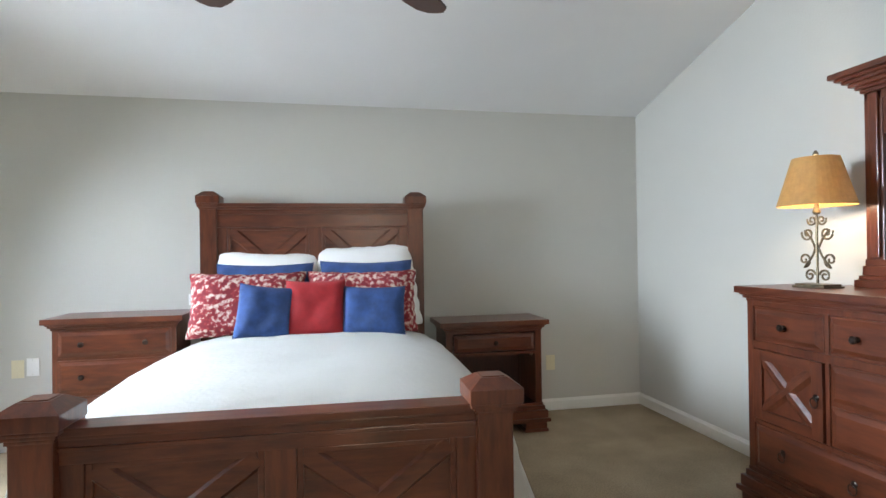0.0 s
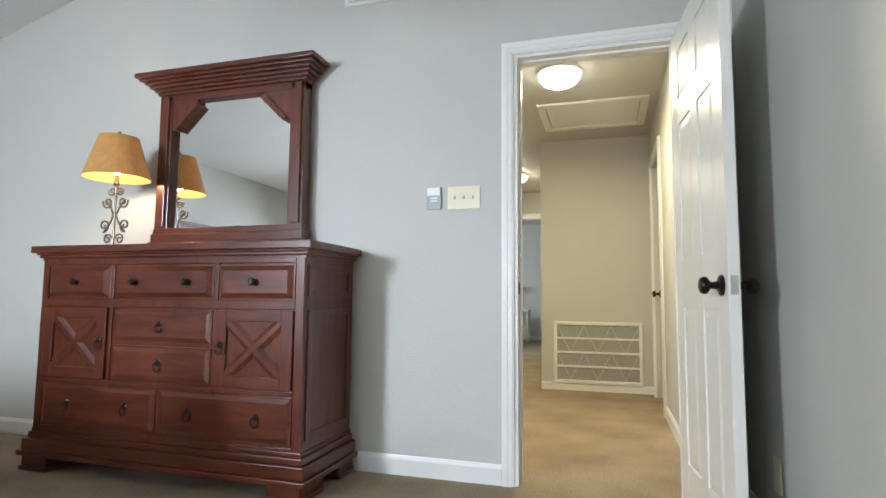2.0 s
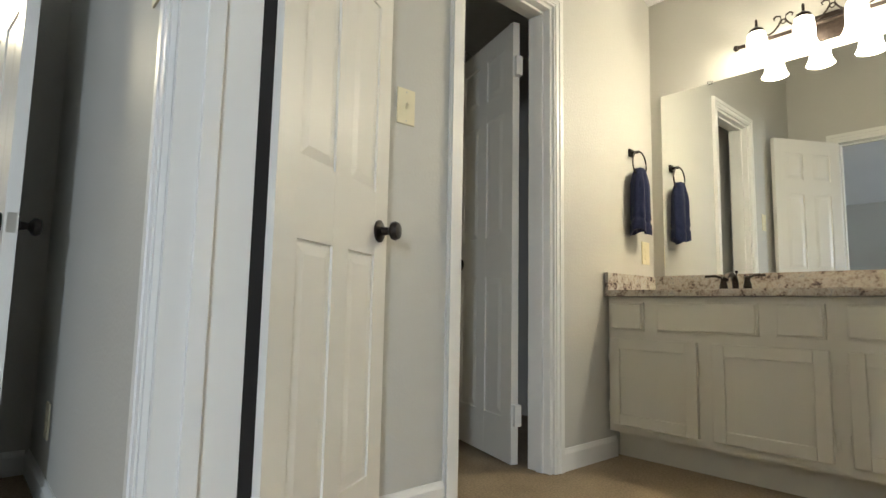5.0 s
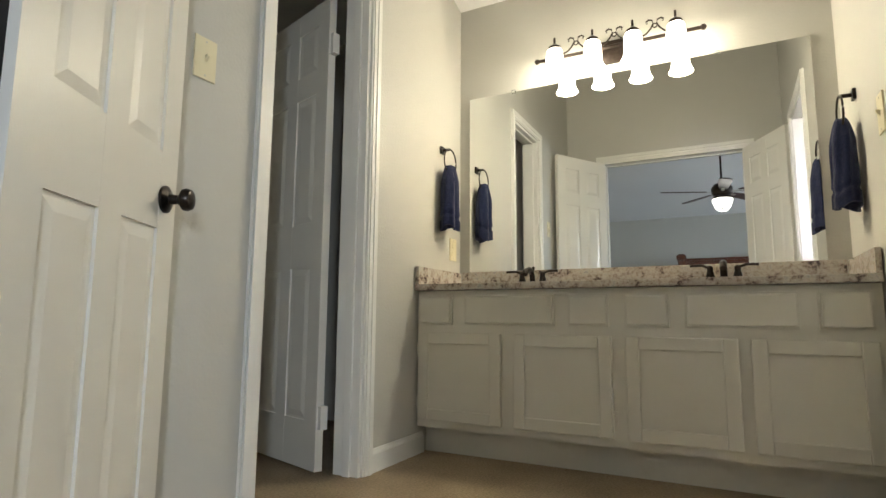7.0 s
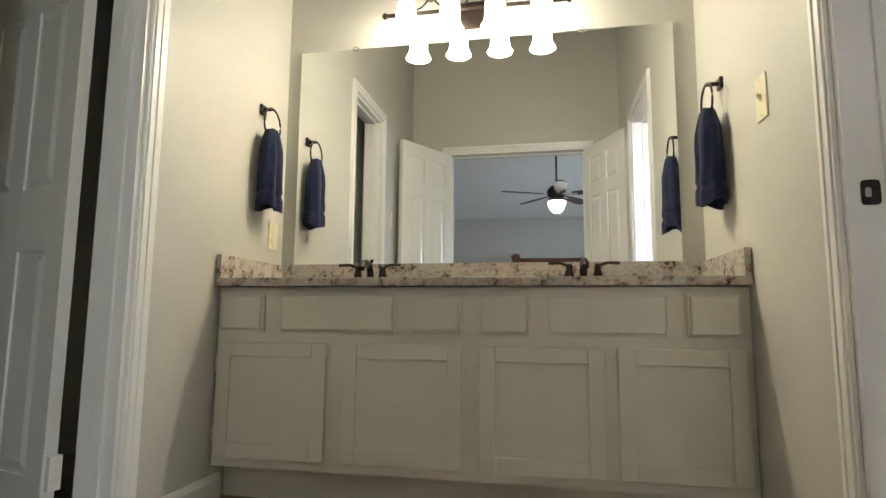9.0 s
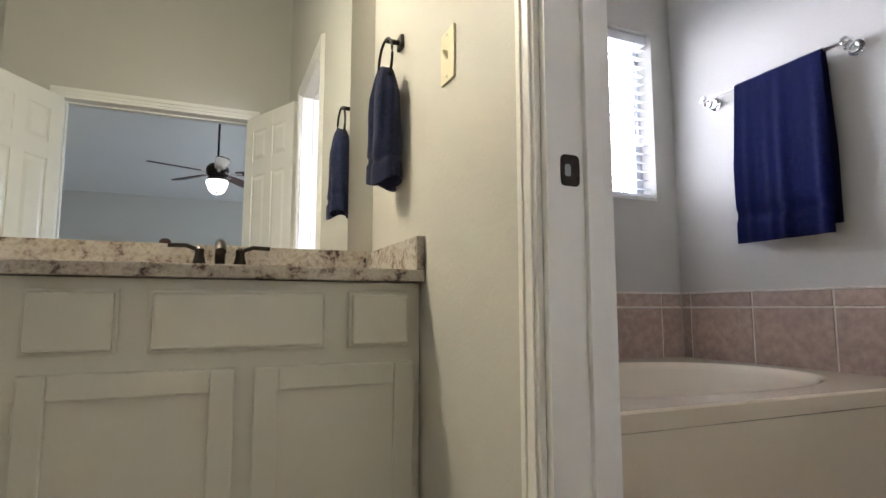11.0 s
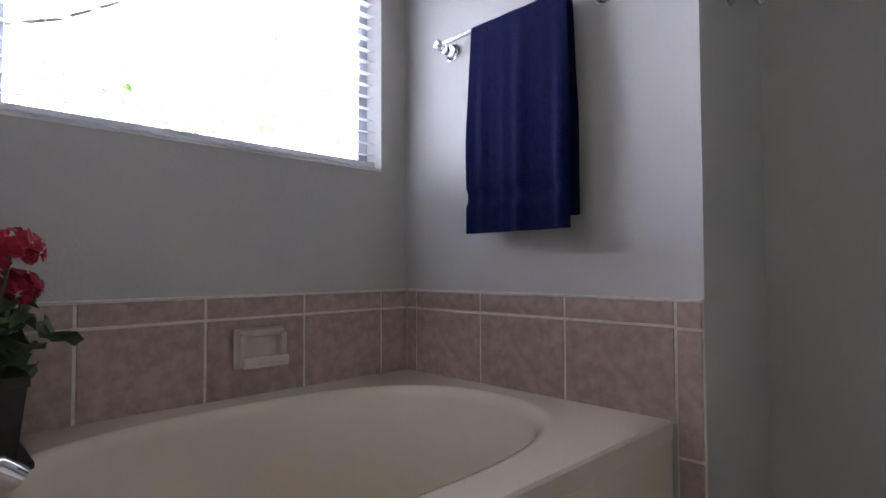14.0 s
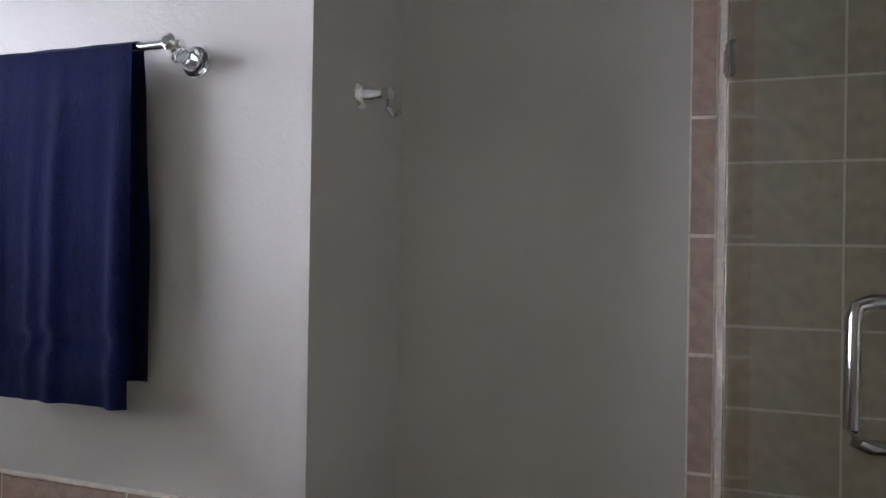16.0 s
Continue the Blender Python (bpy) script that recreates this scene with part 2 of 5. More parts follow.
GRANITE, FLORAL, SHADE = granite(), floral(), lampshade()
PANE = glass("window_glass", (0.97, 0.99, 1.0))
SHOWER_GLASS = glass("shower_glass", (0.90, 0.96, 0.92))
CLEAR = glass("clear_crystal", (0.95, 0.97, 0.97), 0.03)


# ---- mesh helpers ----
def box(bm, x0, x1, y0, y1, z0, z1, bevel=0.0):
    r = bmesh.ops.create_cube(bm, size=1.0)
    vs = r["verts"]
    for v in vs:
        v.co = Vector(((x0 + x1) / 2 + v.co.x * (x1 - x0), (y0 + y1) / 2 + v.co.y * (y1 - y0), (z0 + z1) / 2 + v.co.z * (z1 - z0)))
    if bevel:
        es = list({e for v in vs for e in v.link_edges})
        bmesh.ops.bevel(bm, geom=es, offset=bevel, segments=2, affect="EDGES", profile=0.6)
    return bm


def boxed(x0, x1, y0, y1, z0, z1, bevel=0.0):
    return box(bmesh.new(), x0, x1, y0, y1, z0, z1, bevel)


def lathe(bm, profile, steps=24, axis="z", at=(0, 0, 0)):
    """Turns (radius, height) pairs round an axis."""
    rings = []
    for r, h in profile:
        ring = []
        for i in range(steps):
            a = 2 * math.pi * i / steps
            p = (r * math.cos(a), r * math.sin(a), h)
            if axis == "x":
                p = (p[2], p[0], p[1])
            elif axis == "y":
                p = (p[0], p[2], p[1])
            ring.append(bm.verts.new(Vector(p) + Vector(at)))
        rings.append(ring)
    for a, b in zip(rings, rings[1:]):
        for i in range(steps):
            bm.faces.new((a[i], a[(i + 1) % steps], b[(i + 1) % steps], b[i]))
    bm.faces.new(rings[0][::-1])
    bm.faces.new(rings[-1])
    bmesh.ops.recalc_face_normals(bm, faces=bm.faces[:])
    return bm


def tube(bm, points, radius, steps=8):
    """A round bar along points."""
    pts = [Vector(p) for p in points]
    rings = []
    for i, p in enumerate(pts):
        d = (pts[min(i + 1, len(pts) - 1)] - pts[max(i - 1, 0)]).normalized()
        side = d.orthogonal() if abs(d.z) > 0.99 else d.cross(Vector((0, 0, 1)))
        side.normalize()
        up = d.cross(side)
        rings.append([bm.verts.new(p + radius * (math.cos(2 * math.pi * k / steps) * side + math.sin(2 * math.pi * k / steps) * up)) for k in range(steps)])
    for a, b in zip(rings, rings[1:]):
        for i in range(steps):
            bm.faces.new((a[i], a[(i + 1) % steps], b[(i + 1) % steps], b[i]))
    bm.faces.new(rings[0][::-1])
    bm.faces.new(rings[-1])
    bmesh.ops.recalc_face_normals(bm, faces=bm.faces[:])
    return bm


def stepped(bm, x0, x1, y0, y1, levels, sides=(1, 1, 1, 1), bevel=0.0):
    """Stacked courses (out, z0, z1): a moulding round a block; sides tell which of x0, x1, y0, y1 grow."""
    for out, z0, z1 in levels:
        box(bm, x0 - out * sides[0], x1 + out * sides[1], y0 - out * sides[2], y1 + out * sides[3], z0, z1, bevel)
    return bm


def extrude_profile(bm, profile, axis, a, b):
    """A closed outline of (u, v) pairs drawn along x (u = y) or y (u = x), v = z."""
    ends = []
    for s in (a, b):
        ends.append([bm.verts.new((s, u, v) if axis == "x" else (u, s, v)) for u, v in profile])
    n = len(profile)
    for i in range(n):
        bm.faces.new((ends[0][i], ends[0][(i + 1) % n], ends[1][(i + 1) % n], ends[1][i]))
    bm.faces.new(ends[0][::-1])
    bm.faces.new(ends[1])
    bmesh.ops.recalc_face_normals(bm, faces=bm.faces[:])
    return bm


def mesh_from(name, bm, mat, smooth=None):
    me = bpy.data.meshes.new(name)
    bm.to_mesh(me)
    bm.free()
    me.materials.append(mat)
    if smooth:
        me.polygons.foreach_set("use_smooth", [True] * len(me.polygons))
        me.set_sharp_from_angle(angle=radians(40))
    return me


def part(name, bm, mat, parent=None, label="", smooth=False, m=None):
    ob = new(name, mesh_from(name, bm, mat, smooth))
    if parent:
        ob.parent = parent
    if m is not None:
        ob.matrix_basis = m
    if label:
        tagged(ob, label=label)
    return ob


def thing(name, m, label, category, group=""):
    ob = new(name)
    ob.empty_display_size = 0.05
    ob.matrix_basis = m
    return tagged(ob, label, category, group)


def structure(name, bm, mat, label, category):
    return tagged(part(name, bm, mat), label, category, kind="structure")


def wall(name, axis, p0, p1, u0, u1, z0, z1, holes=(), label="", top=None):
    """A wall between planes p0 and p1 across axis, from u0 to u1, with holes (u0, u1, z0, z1)."""
    bm = bmesh.new()
    cuts = sorted({u0, u1, *[h[0] for h in holes], *[h[1] for h in holes]})
    for a, b in zip(cuts, cuts[1:]):
        hs = sorted([h for h in holes if h[0] <= a and h[1] >= b], key=lambda h: h[2])
        z = z0
        spans = []
        for h in hs:
            if h[2] > z:
                spans.append((z, h[2]))
            z = h[3]
        if z < z1:
            spans.append((z, z1))
        for s, e in spans:
            if axis == "x":
                box(bm, p0, p1, a, b, s, e)
            else:
                box(bm, a, b, p0, p1, s, e)
    bmesh.ops.remove_doubles(bm, verts=bm.verts[:], dist=0.0005)
    return structure(name, bm, PAINT, label or "painted grey-beige drywall wall", "wall")


# ---- large structure ----
structure("floor", boxed(-3.07, 12.2, -3.9, 4.13, -0.2, 0.0), CARPET, "tan cut-pile carpet with vacuum tracks", "carpet floor")
structure("ground", boxed(-400, 400, -400, 400, -0.6, -0.4), GRASS, "lawn around the house", "ground")
wall("wall_north", "y", 4.02, 4.14, -2.84, 3.20, 0, 2.5)
wall("wall_west", "x", -2.84, -2.72, -1.215, 4.02, 0, 3.9, [(0.55, 1.65, 0.75, 2.2), (2.05, 3.15, 0.75, 2.2)])
wall("wall_east", "x", 3.08, 3.20, -1.075, 4.02, 0, 3.9, [(-0.848, -0.108, 0, 2.045)])
wall("wall_south", "y", -1.215, -1.075, -3.07, 3.20, 0, 3.9, [(0.275, 1.446, 0, 2.06)])
wall("wall_bath_east", "x", 1.775, 1.895, -3.73, -1.215, 0, 3.3, [(-2.715, -2.155, 0, 2.045)])
wall("wall_bath_west", "x", -0.125, 0.005, -3.78, -1.215, 0, 3.3, [(-2.588, -1.86, 0, 2.045)])
wall("wall_vanity", "y", -3.73, -3.61, 0.005, 1.895, 0, 3.3)
wall("wall_tub_window", "y", -3.92, -3.78, -2.32, 0.005, 0, 3.3, [(-1.40, -0.30, 1.185, 1.99)])
wall("wall_tub_west", "x", -1.64, -1.52, -3.78, -2.715, 0, 3.3)
wall("wall_recess_return", "y", -2.835, -2.715, -2.12, -1.64, 0, 3.3)
wall("wall_recess_back", "x", -2.12, -2.0, -2.715, -1.95, 0, 3.3)
wall("wall_shower_side", "y", -2.07, -1.95, -2.69, -2.12, 0, 3.3)
wall("wall_shower_back", "x", -2.69, -2.57, -1.95, -1.215, 0, 3.3)
wall("wall_hall_south", "y", -1.05, -0.93, 3.20, 6.02, 0, 2.4, [(4.94, 5.72, 0, 2.045)])
wall("wall_hall_end", "x", 5.90, 6.02, -0.93, 0.09, 0, 2.4)
wall("wall_corridor_south", "y", -0.03, 0.09, 6.02, 8.5, 0, 2.4)
wall("wall_hall_north", "y", 1.15, 1.27, 3.20, 8.5, 0, 2.4)
wall("wall_corridor_end", "x", 8.5, 8.62, -0.03, 1.27, 0, 2.4, [(0.22, 0.98, 0, 2.03)])
wall("wall_far_room_end", "x", 12.0, 12.12, -1.3, 3.0, 0, 2.4)
wall("wall_far_room_south", "y", -1.42, -1.3, 8.5, 12.12, 0, 2.4)
wall("wall_far_room_north", "y", 3.0, 3.12, 8.5, 12.12, 0, 2.4, [(9.4, 11.0, 0.8, 2.1)])
wall("wall_far_room_west_a", "x", 8.5, 8.62, 1.27, 3.0, 0, 2.4)
wall("wall_far_room_west_b", "x", 8.5, 8.62, -1.3, -0.03, 0, 2.4)
wall("wall_closet_north", "y", -1.95, -1.83, 1.895, 3.0, 0, 3.3)
wall("wall_closet_south", "y", -3.73, -3.61, 1.895, 3.0, 0, 3.3)
wall("wall_closet_east", "x", 3.0, 3.12, -3.73, -1.83, 0, 3.3)
wall("wall_side_room", "y", -2.2, -2.08, 3.12, 6.02, 0, 2.4)
wall("wall_side_room_east", "x", 6.02, 6.14, -2.2, -0.93, 0, 2.4)

bm = bmesh.new()
extrude_profile(bm, [(-1.075, 3.835), (4.02, 2.403), (4.02, 2.503), (-1.075, 3.935)], "x", -2.72, 3.08)
structure("ceiling_bedroom", bm, CEILING, "white textured sloping vaulted ceiling", "ceiling")
bm = extrude_profile(bmesh.new(), [(-3.92, 2.31), (-1.215, 3.10), (-1.215, 3.2), (-3.92, 2.41)], "x", -3.07, 3.12)
structure("ceiling_bath", bm, CEILING, "white sloping bathroom ceiling", "ceiling")
structure("ceiling_hall", boxed(3.20, 12.12, -2.2, 3.12, 2.4, 2.5), PAINT, "flat tan-painted textured hallway ceiling", "ceiling")


def baseboard(axis, face, grow, a, b, h=0.092):
    """A moulded skirting against the wall face; grow is +1 or -1, the way it stands out."""
    t = 0.014 * grow
    prof = [(face, 0), (face + t, 0), (face + t, h * 0.78), (face + t * 0.55, h * 0.9), (face + t * 0.35, h), (face, h)]
    structure("baseboard", extrude_profile(bmesh.new(), prof, axis, a, b), TRIM, "white painted baseboard along the wall", "baseboard")


baseboard("x", 4.02, -1, -2.72, 3.08)
baseboard("y", 3.08, -1, -0.048, 4.02)
baseboard("x", -1.075, 1, 1.515, 3.08)
baseboard("y", 3.08, -1, -1.06, -0.912)
baseboard("x", -1.075, 1, -2.72, 0.21)
baseboard("y", -2.72, 1, -1.075, 4.02)
baseboard("y", 1.775, -1, -3.2, -2.775)
baseboard("y", 1.775, -1, -2.095, -1.215)
baseboard("y", 0.005, 1, -3.2, -2.638)
baseboard("y", 5.90, -1, -0.93, 0.09, 0.07)
baseboard("x", -0.93, 1, 3.20, 4.88)
baseboard("x", 0.09, 1, 6.02, 8.5)
baseboard("y", -2.0, 1, -2.715, -2.03)
baseboard("x", -2.715, 1, -2.0, -1.53)
baseboard("y", -0.125, -1, -2.785, -2.638)
baseboard("y", 12.0, -1, -1.3, 3.0)


def casing(axis, face, grow, u0, u1, top, w=0.06):
    """Fluted door trim on one face of a wall round an opening u0..u1."""
    bm = bmesh.new()
    for d, t0, t1 in ((0.0, 0.0, 0.012), (0.008, 0.012, 0.017), (0.030, 0.012, 0.021)):
        pa, pb = sorted((face + t0 * grow, face + t1 * grow))
        e = w - 0.004 if d else w
        for a, b, z0, z1 in ((u0 - e, u0 - d, 0, top + d), (u1 + d, u1 + e, 0, top + d), (u0 - e, u1 + e, top + d, top + e)):
            if axis == "x":
                box(bm, pa, pb, a, b, z0, z1, 0.002)
            else:
                box(bm, a, b, pa, pb, z0, z1, 0.002)
    structure("trim_casing", bm, TRIM, "white moulded door casing", "door trim")


def jamb(axis, p0, p1, u0, u1, top, stop_at):
    """The lining of a doorway with its stop strip."""
    bm = bmesh.new()
    t = 0.016
    for a, b, z0, z1 in ((u0, u0 + t, 0, top), (u1 - t, u1, 0, top), (u0 + t, u1 - t, top - t, top)):
        if axis == "x":
            box(bm, p0, p1, a, b, z0, z1)
        else:
            box(bm, a, b, p0, p1, z0, z1)
    s = t + 0.011
    for a, b, z0, z1 in ((u0 + t, u0 + s, 0, top - t), (u1 - s, u1 - t, 0, top - t), (u0 + s, u1 - s, top - s, top - t)):
        if axis == "x":
            box(bm, stop_at, stop_at + 0.035, a, b, z0, z1, 0.002)
        else:
            box(bm, a, b, stop_at, stop_at + 0.035, z0, z1, 0.002)
    structure("trim_jamb", bm, TRIM, "white painted door jamb lining", "door trim")


casing("x", 3.08, -1, -0.848, -0.108, 2.045)
casing("x", 3.20, 1, -0.848, -0.108, 2.045, 0.05)
jamb("x", 3.08, 3.20, -0.848, -0.108, 2.045, 3.125)
casing("y", -1.075, 1, 0.275, 1.446, 2.06)
casing("y", -1.215, -1, 0.275, 1.446, 2.06)
jamb("y", -1.240, -1.075, 0.275, 1.446, 2.06, -1.16)
casing("x", 1.775, -1, -2.715, -2.155, 2.045)
casing("x", 1.895, 1, -2.715, -2.155, 2.045)
jamb("x", 1.775, 1.895, -2.715, -2.155, 2.045, 1.81)
casing("x", 0.005, 1, -2.588, -1.86, 2.045, 0.048)
casing("x", -0.125, -1, -2.588, -1.86, 2.045, 0.048)
jamb("x", -0.125, 0.005, -2.588, -1.86, 2.045, -0.100)
casing("y", -0.93, 1, 4.94, 5.72, 2.045)
casing("x", 8.5, -1, 0.22, 0.98, 2.03)
jamb("x", 8.5, 8.62, 0.22, 0.98, 2.03, 8.56)


# ---- doors ----
def knob_mesh():
    bm = bmesh.new()
    lathe(bm, [(0.034, 0.0), (0.034, 0.006), (0.028, 0.010), (0.014, 0.014), (0.011, 0.034), (0.018, 0.040), (0.027, 0.046), (0.029, 0.056), (0.024, 0.066), (0.012, 0.070)], 20, "y")
    return bm


def door_leaf(name, w, h, m, label, knob_faces=(1, -1), hinges=(0.25, 1.78), plate=False, reach=0.0015):
    """A six-panel leaf; hinge edge at x = 0, thickness about y = 0, knob near x = w."""
    d = thing(name, m, label, "door")
    t = 0.0175
    st, mid = 0.105 * w / 0.7, 0.10 * w / 0.7
    pw = (w - 2 * st - mid) / 2
    rows = [(0.20, 0.83), (1.02, 1.60), (1.71, 1.92)]
    bm = bmesh.new()
    box(bm, 0.003, w - 0.003, -0.011, 0.011, 0.012, h - 0.003)
    for a, b in ((0, st), (st + pw, st + pw + mid), (w - st, w)):
        box(bm, a, b, -t, t, 0.010, h)
    zs = [0.010, rows[0][0], rows[0][1], rows[1][0], rows[1][1], rows[2][0], rows[2][1], h]
    for i in range(0, 8, 2):
        for a in (st, st + pw + mid):
            box(bm, a, a + pw, -t + 0.0005, t - 0.0005, zs[i], zs[i + 1])
    part("leaf", bm, DOOR, d)
    for z0, z1 in rows:
        for a in (st, st + pw + mid):
            bm = bmesh.new()
            for s in (1, -1):
                g, q = 0.006, 0.034
                lo = [bm.verts.new((x, s * 0.0105, z)) for x, z in ((a + g, z0 + g), (a + pw - g, z0 + g), (a + pw - g, z1 - g), (a + g, z1 - g))]
                hi = [bm.verts.new((x, s * 0.0165, z)) for x, z in ((a + q, z0 + q), (a + pw - q, z0 + q), (a + pw - q, z1 - q), (a + q, z1 - q))]
                bm.faces.new(hi)
                for i in range(4):
                    bm.faces.new((lo[i], lo[(i + 1) % 4], hi[(i + 1) % 4], hi[i]))
            bmesh.ops.recalc_face_normals(bm, faces=bm.faces[:])
            part("panel", bm, DOOR, d)
    for s in knob_faces:
        k = part("door_knob", knob_mesh(), KNOB, d, "dark bronze round knob", smooth=True, m=pose(w - 0.062, s * t, 0.905, 0, 0, 0 if s > 0 else 180))
    if plate:
        part("latch_plate", boxed(w - 0.001, w + 0.0015, -0.012, 0.012, 0.875, 0.935, 0.0005), BRASS_DULL, d, "steel latch plate")
    for z in hinges:
        bm = boxed(-reach, 0.001, -0.016, 0.016, z - 0.045, z + 0.045)
        lathe(bm, [(0.006, z - 0.047), (0.006, z + 0.047)], 10, "z", (-0.004, t, 0))
        part("hinge", bm, TRIM, d, "white painted hinge", smooth=False)
    return d


# hall door stands open into the bedroom, close to the south wall
door_leaf("hall_door", 0.705, 2.02, pose(3.072, -0.836, 0, 0, 0, 185.5), "white six-panel hallway door standing open into the bedroom", plate=True)
# pair of bath doors, both opened into the bathroom
door_leaf("bath_door", 0.59, 2.03, pose(1.43, -1.272, 0, 0, 0, -59.5), "white six-panel bathroom door swung open toward the side wall")
door_leaf("bath_door", 0.57, 2.03, pose(0.287, -1.272, 0, 0, 0, -117), "white six-panel bathroom door swung open beside the tub doorway")
door_leaf("closet_door", 0.57, 2.02, pose(1.945, -2.668, 0, 0, 0, -17), "white six-panel closet door standing open into the dark closet", hinges=(0.22, 1.80), reach=0.03)
door_leaf("side_door", 0.745, 2.02, pose(4.957, -0.99, 0, 0, 0, 0), "white six-panel door closed in the hallway wall")
# near-black strip: the shade in the bath door's hinge gap, put in as colour
structure("hinge_gap_shade", boxed(1.4315, 1.4365, -1.275, -1.2405, 0.01, 2.03), GAP_SHADE, "near-black strip standing in for shade in the door's hinge gap", "door gap")


# ---- windows ----
def bedroom_window(name, y0, y1):
    w = thing(name, pose(-2.78, 0, 0), "bedroom window with white frame letting in daylight", "window")
    w["kind"] = "structure"
    bm = bmesh.new()
    for a, b, c, d in ((y0, y0 + 0.05, 0.75, 2.2), (y1 - 0.05, y1, 0.75, 2.2), (y0 + 0.05, y1 - 0.05, 0.75, 0.80), (y0 + 0.05, y1 - 0.05, 2.15, 2.2), (y0 + 0.05, y1 - 0.05, 1.45, 1.49)):
        box(bm, -0.03, 0.03, a, b, c, d)
    part("window_frame", bm, TRIM, w)
    for z0, z1 in ((0.80, 1.45), (1.49, 2.15)):
        p = part("pane", boxed(-0.002, 0.002, y0 + 0.05, y1 - 0.05, z0, z1), PANE, w)
        p.visible_shadow = False


bedroom_window("window_1", 0.55, 1.65)
bedroom_window("window_2", 2.05, 3.15)

win = thing("window_3", pose(0, 0, 0), "aluminium bathroom window with white slatted blind over the tub", "window")
win["kind"] = "structure"
bm = bmesh.new()
for a, b, c, d in ((-1.40, -1.36, 1.185, 1.99), (-0.34, -0.30, 1.185, 1.99), (-1.36, -0.34, 1.185, 1.22), (-1.36, -0.34, 1.955, 1.99)):
    box(bm, a, b, -3.905, -3.865, c, d, 0.003)
part("window_frame", bm, ALU, win, "aluminium frame")
p = part("pane", boxed(-1.36, -0.34, -3.888, -3.884, 1.22, 1.955), PANE, win)
p.visible_shadow = False
part("window_sill", boxed(-1.40, -0.30, -3.865, -3.776, 1.178, 1.187, 0.002), TRIM, win)
blind = thing("window_blind", pose(0, -3.825, 0), "white horizontal slat blind with open slats", "blind")
part("head_rail", boxed(-1.395, -0.305, -0.022, 0.022, 1.945, 1.988, 0.004), BLIND, blind)
slat = None
for i in range(17):
    if slat is None:
        bm = extrude_profile(bmesh.new(), [(-0.022, -0.001), (0, 0.0025), (0.022, -0.001), (0.022, 0.0005), (0, 0.004), (-0.022, 0.0005)], "x", -1.39, -0.31)
        slat = part("slat", bm, BLIND, blind, m=pose(0, 0, 1.24, -9))
    else:
        s2 = new("slat", slat.data)
        s2.parent = blind
        s2.matrix_basis = pose(0, 0, 1.24 + i * 0.0425, -9)
part("bottom_rail", boxed(-1.39, -0.31, -0.02, 0.02, 1.197, 1.214, 0.004), BLIND, blind)
for x in (-1.25, -0.83, -0.41):
    part("ladder_cord", tube(bmesh.new(), [(x, 0.023, 1.22), (x, 0.023, 1.96)], 0.001, 5), BLIND, blind)
part("tilt_wand", tube(bmesh.new(), [(-1.31, 0.03, 1.94), (-1.305, 0.035, 1.45)], 0.004, 6), CLEAR, blind)


# ---- bedroom: bed ----
BX0, BX1 = -0.262, 1.158
TURN = pose(0.45, 3.82, 0, 0, 0, -1.9) @ pose(-0.45, -3.82, 0)
BY0, BY1 = 1.61, 3.88


def bed_post(bed, x, y, top, w, shaft):
    bm = bmesh.new()
    h = w / 2
    box(bm, x - shaft, x + shaft, y - shaft, y + shaft, 0, top - 0.115, 0.006)
    stepped(bm, x - shaft, x + shaft, y - shaft, y + shaft, [(0.006, top - 0.125, top - 0.112), (0.014, top - 0.112, top - 0.098), (h - shaft - 0.004, top - 0.098, top - 0.085), (h - shaft, top - 0.085, top - 0.035)], bevel=0.004)
    lo = [bm.verts.new((x + a * h, y + b * h, top - 0.035)) for a, b in ((-1, -1), (1, -1), (1, 1), (-1, 1))]
    hi = [bm.verts.new((x + a * h * 0.5, y + b * h * 0.5, top - 0.004)) for a, b in ((-1, -1), (1, -1), (1, 1), (-1, 1))]
    bm.faces.new(hi)
    for i in range(4):
        bm.faces.new((lo[i], lo[(i + 1) % 4], hi[(i + 1) % 4], hi[i]))
    box(bm, x - h * 0.42, x + h * 0.42, y - h * 0.42, y + h * 0.42, top - 0.006, top, 0.002)
    return part("post", bm, WOOD_V, bed)


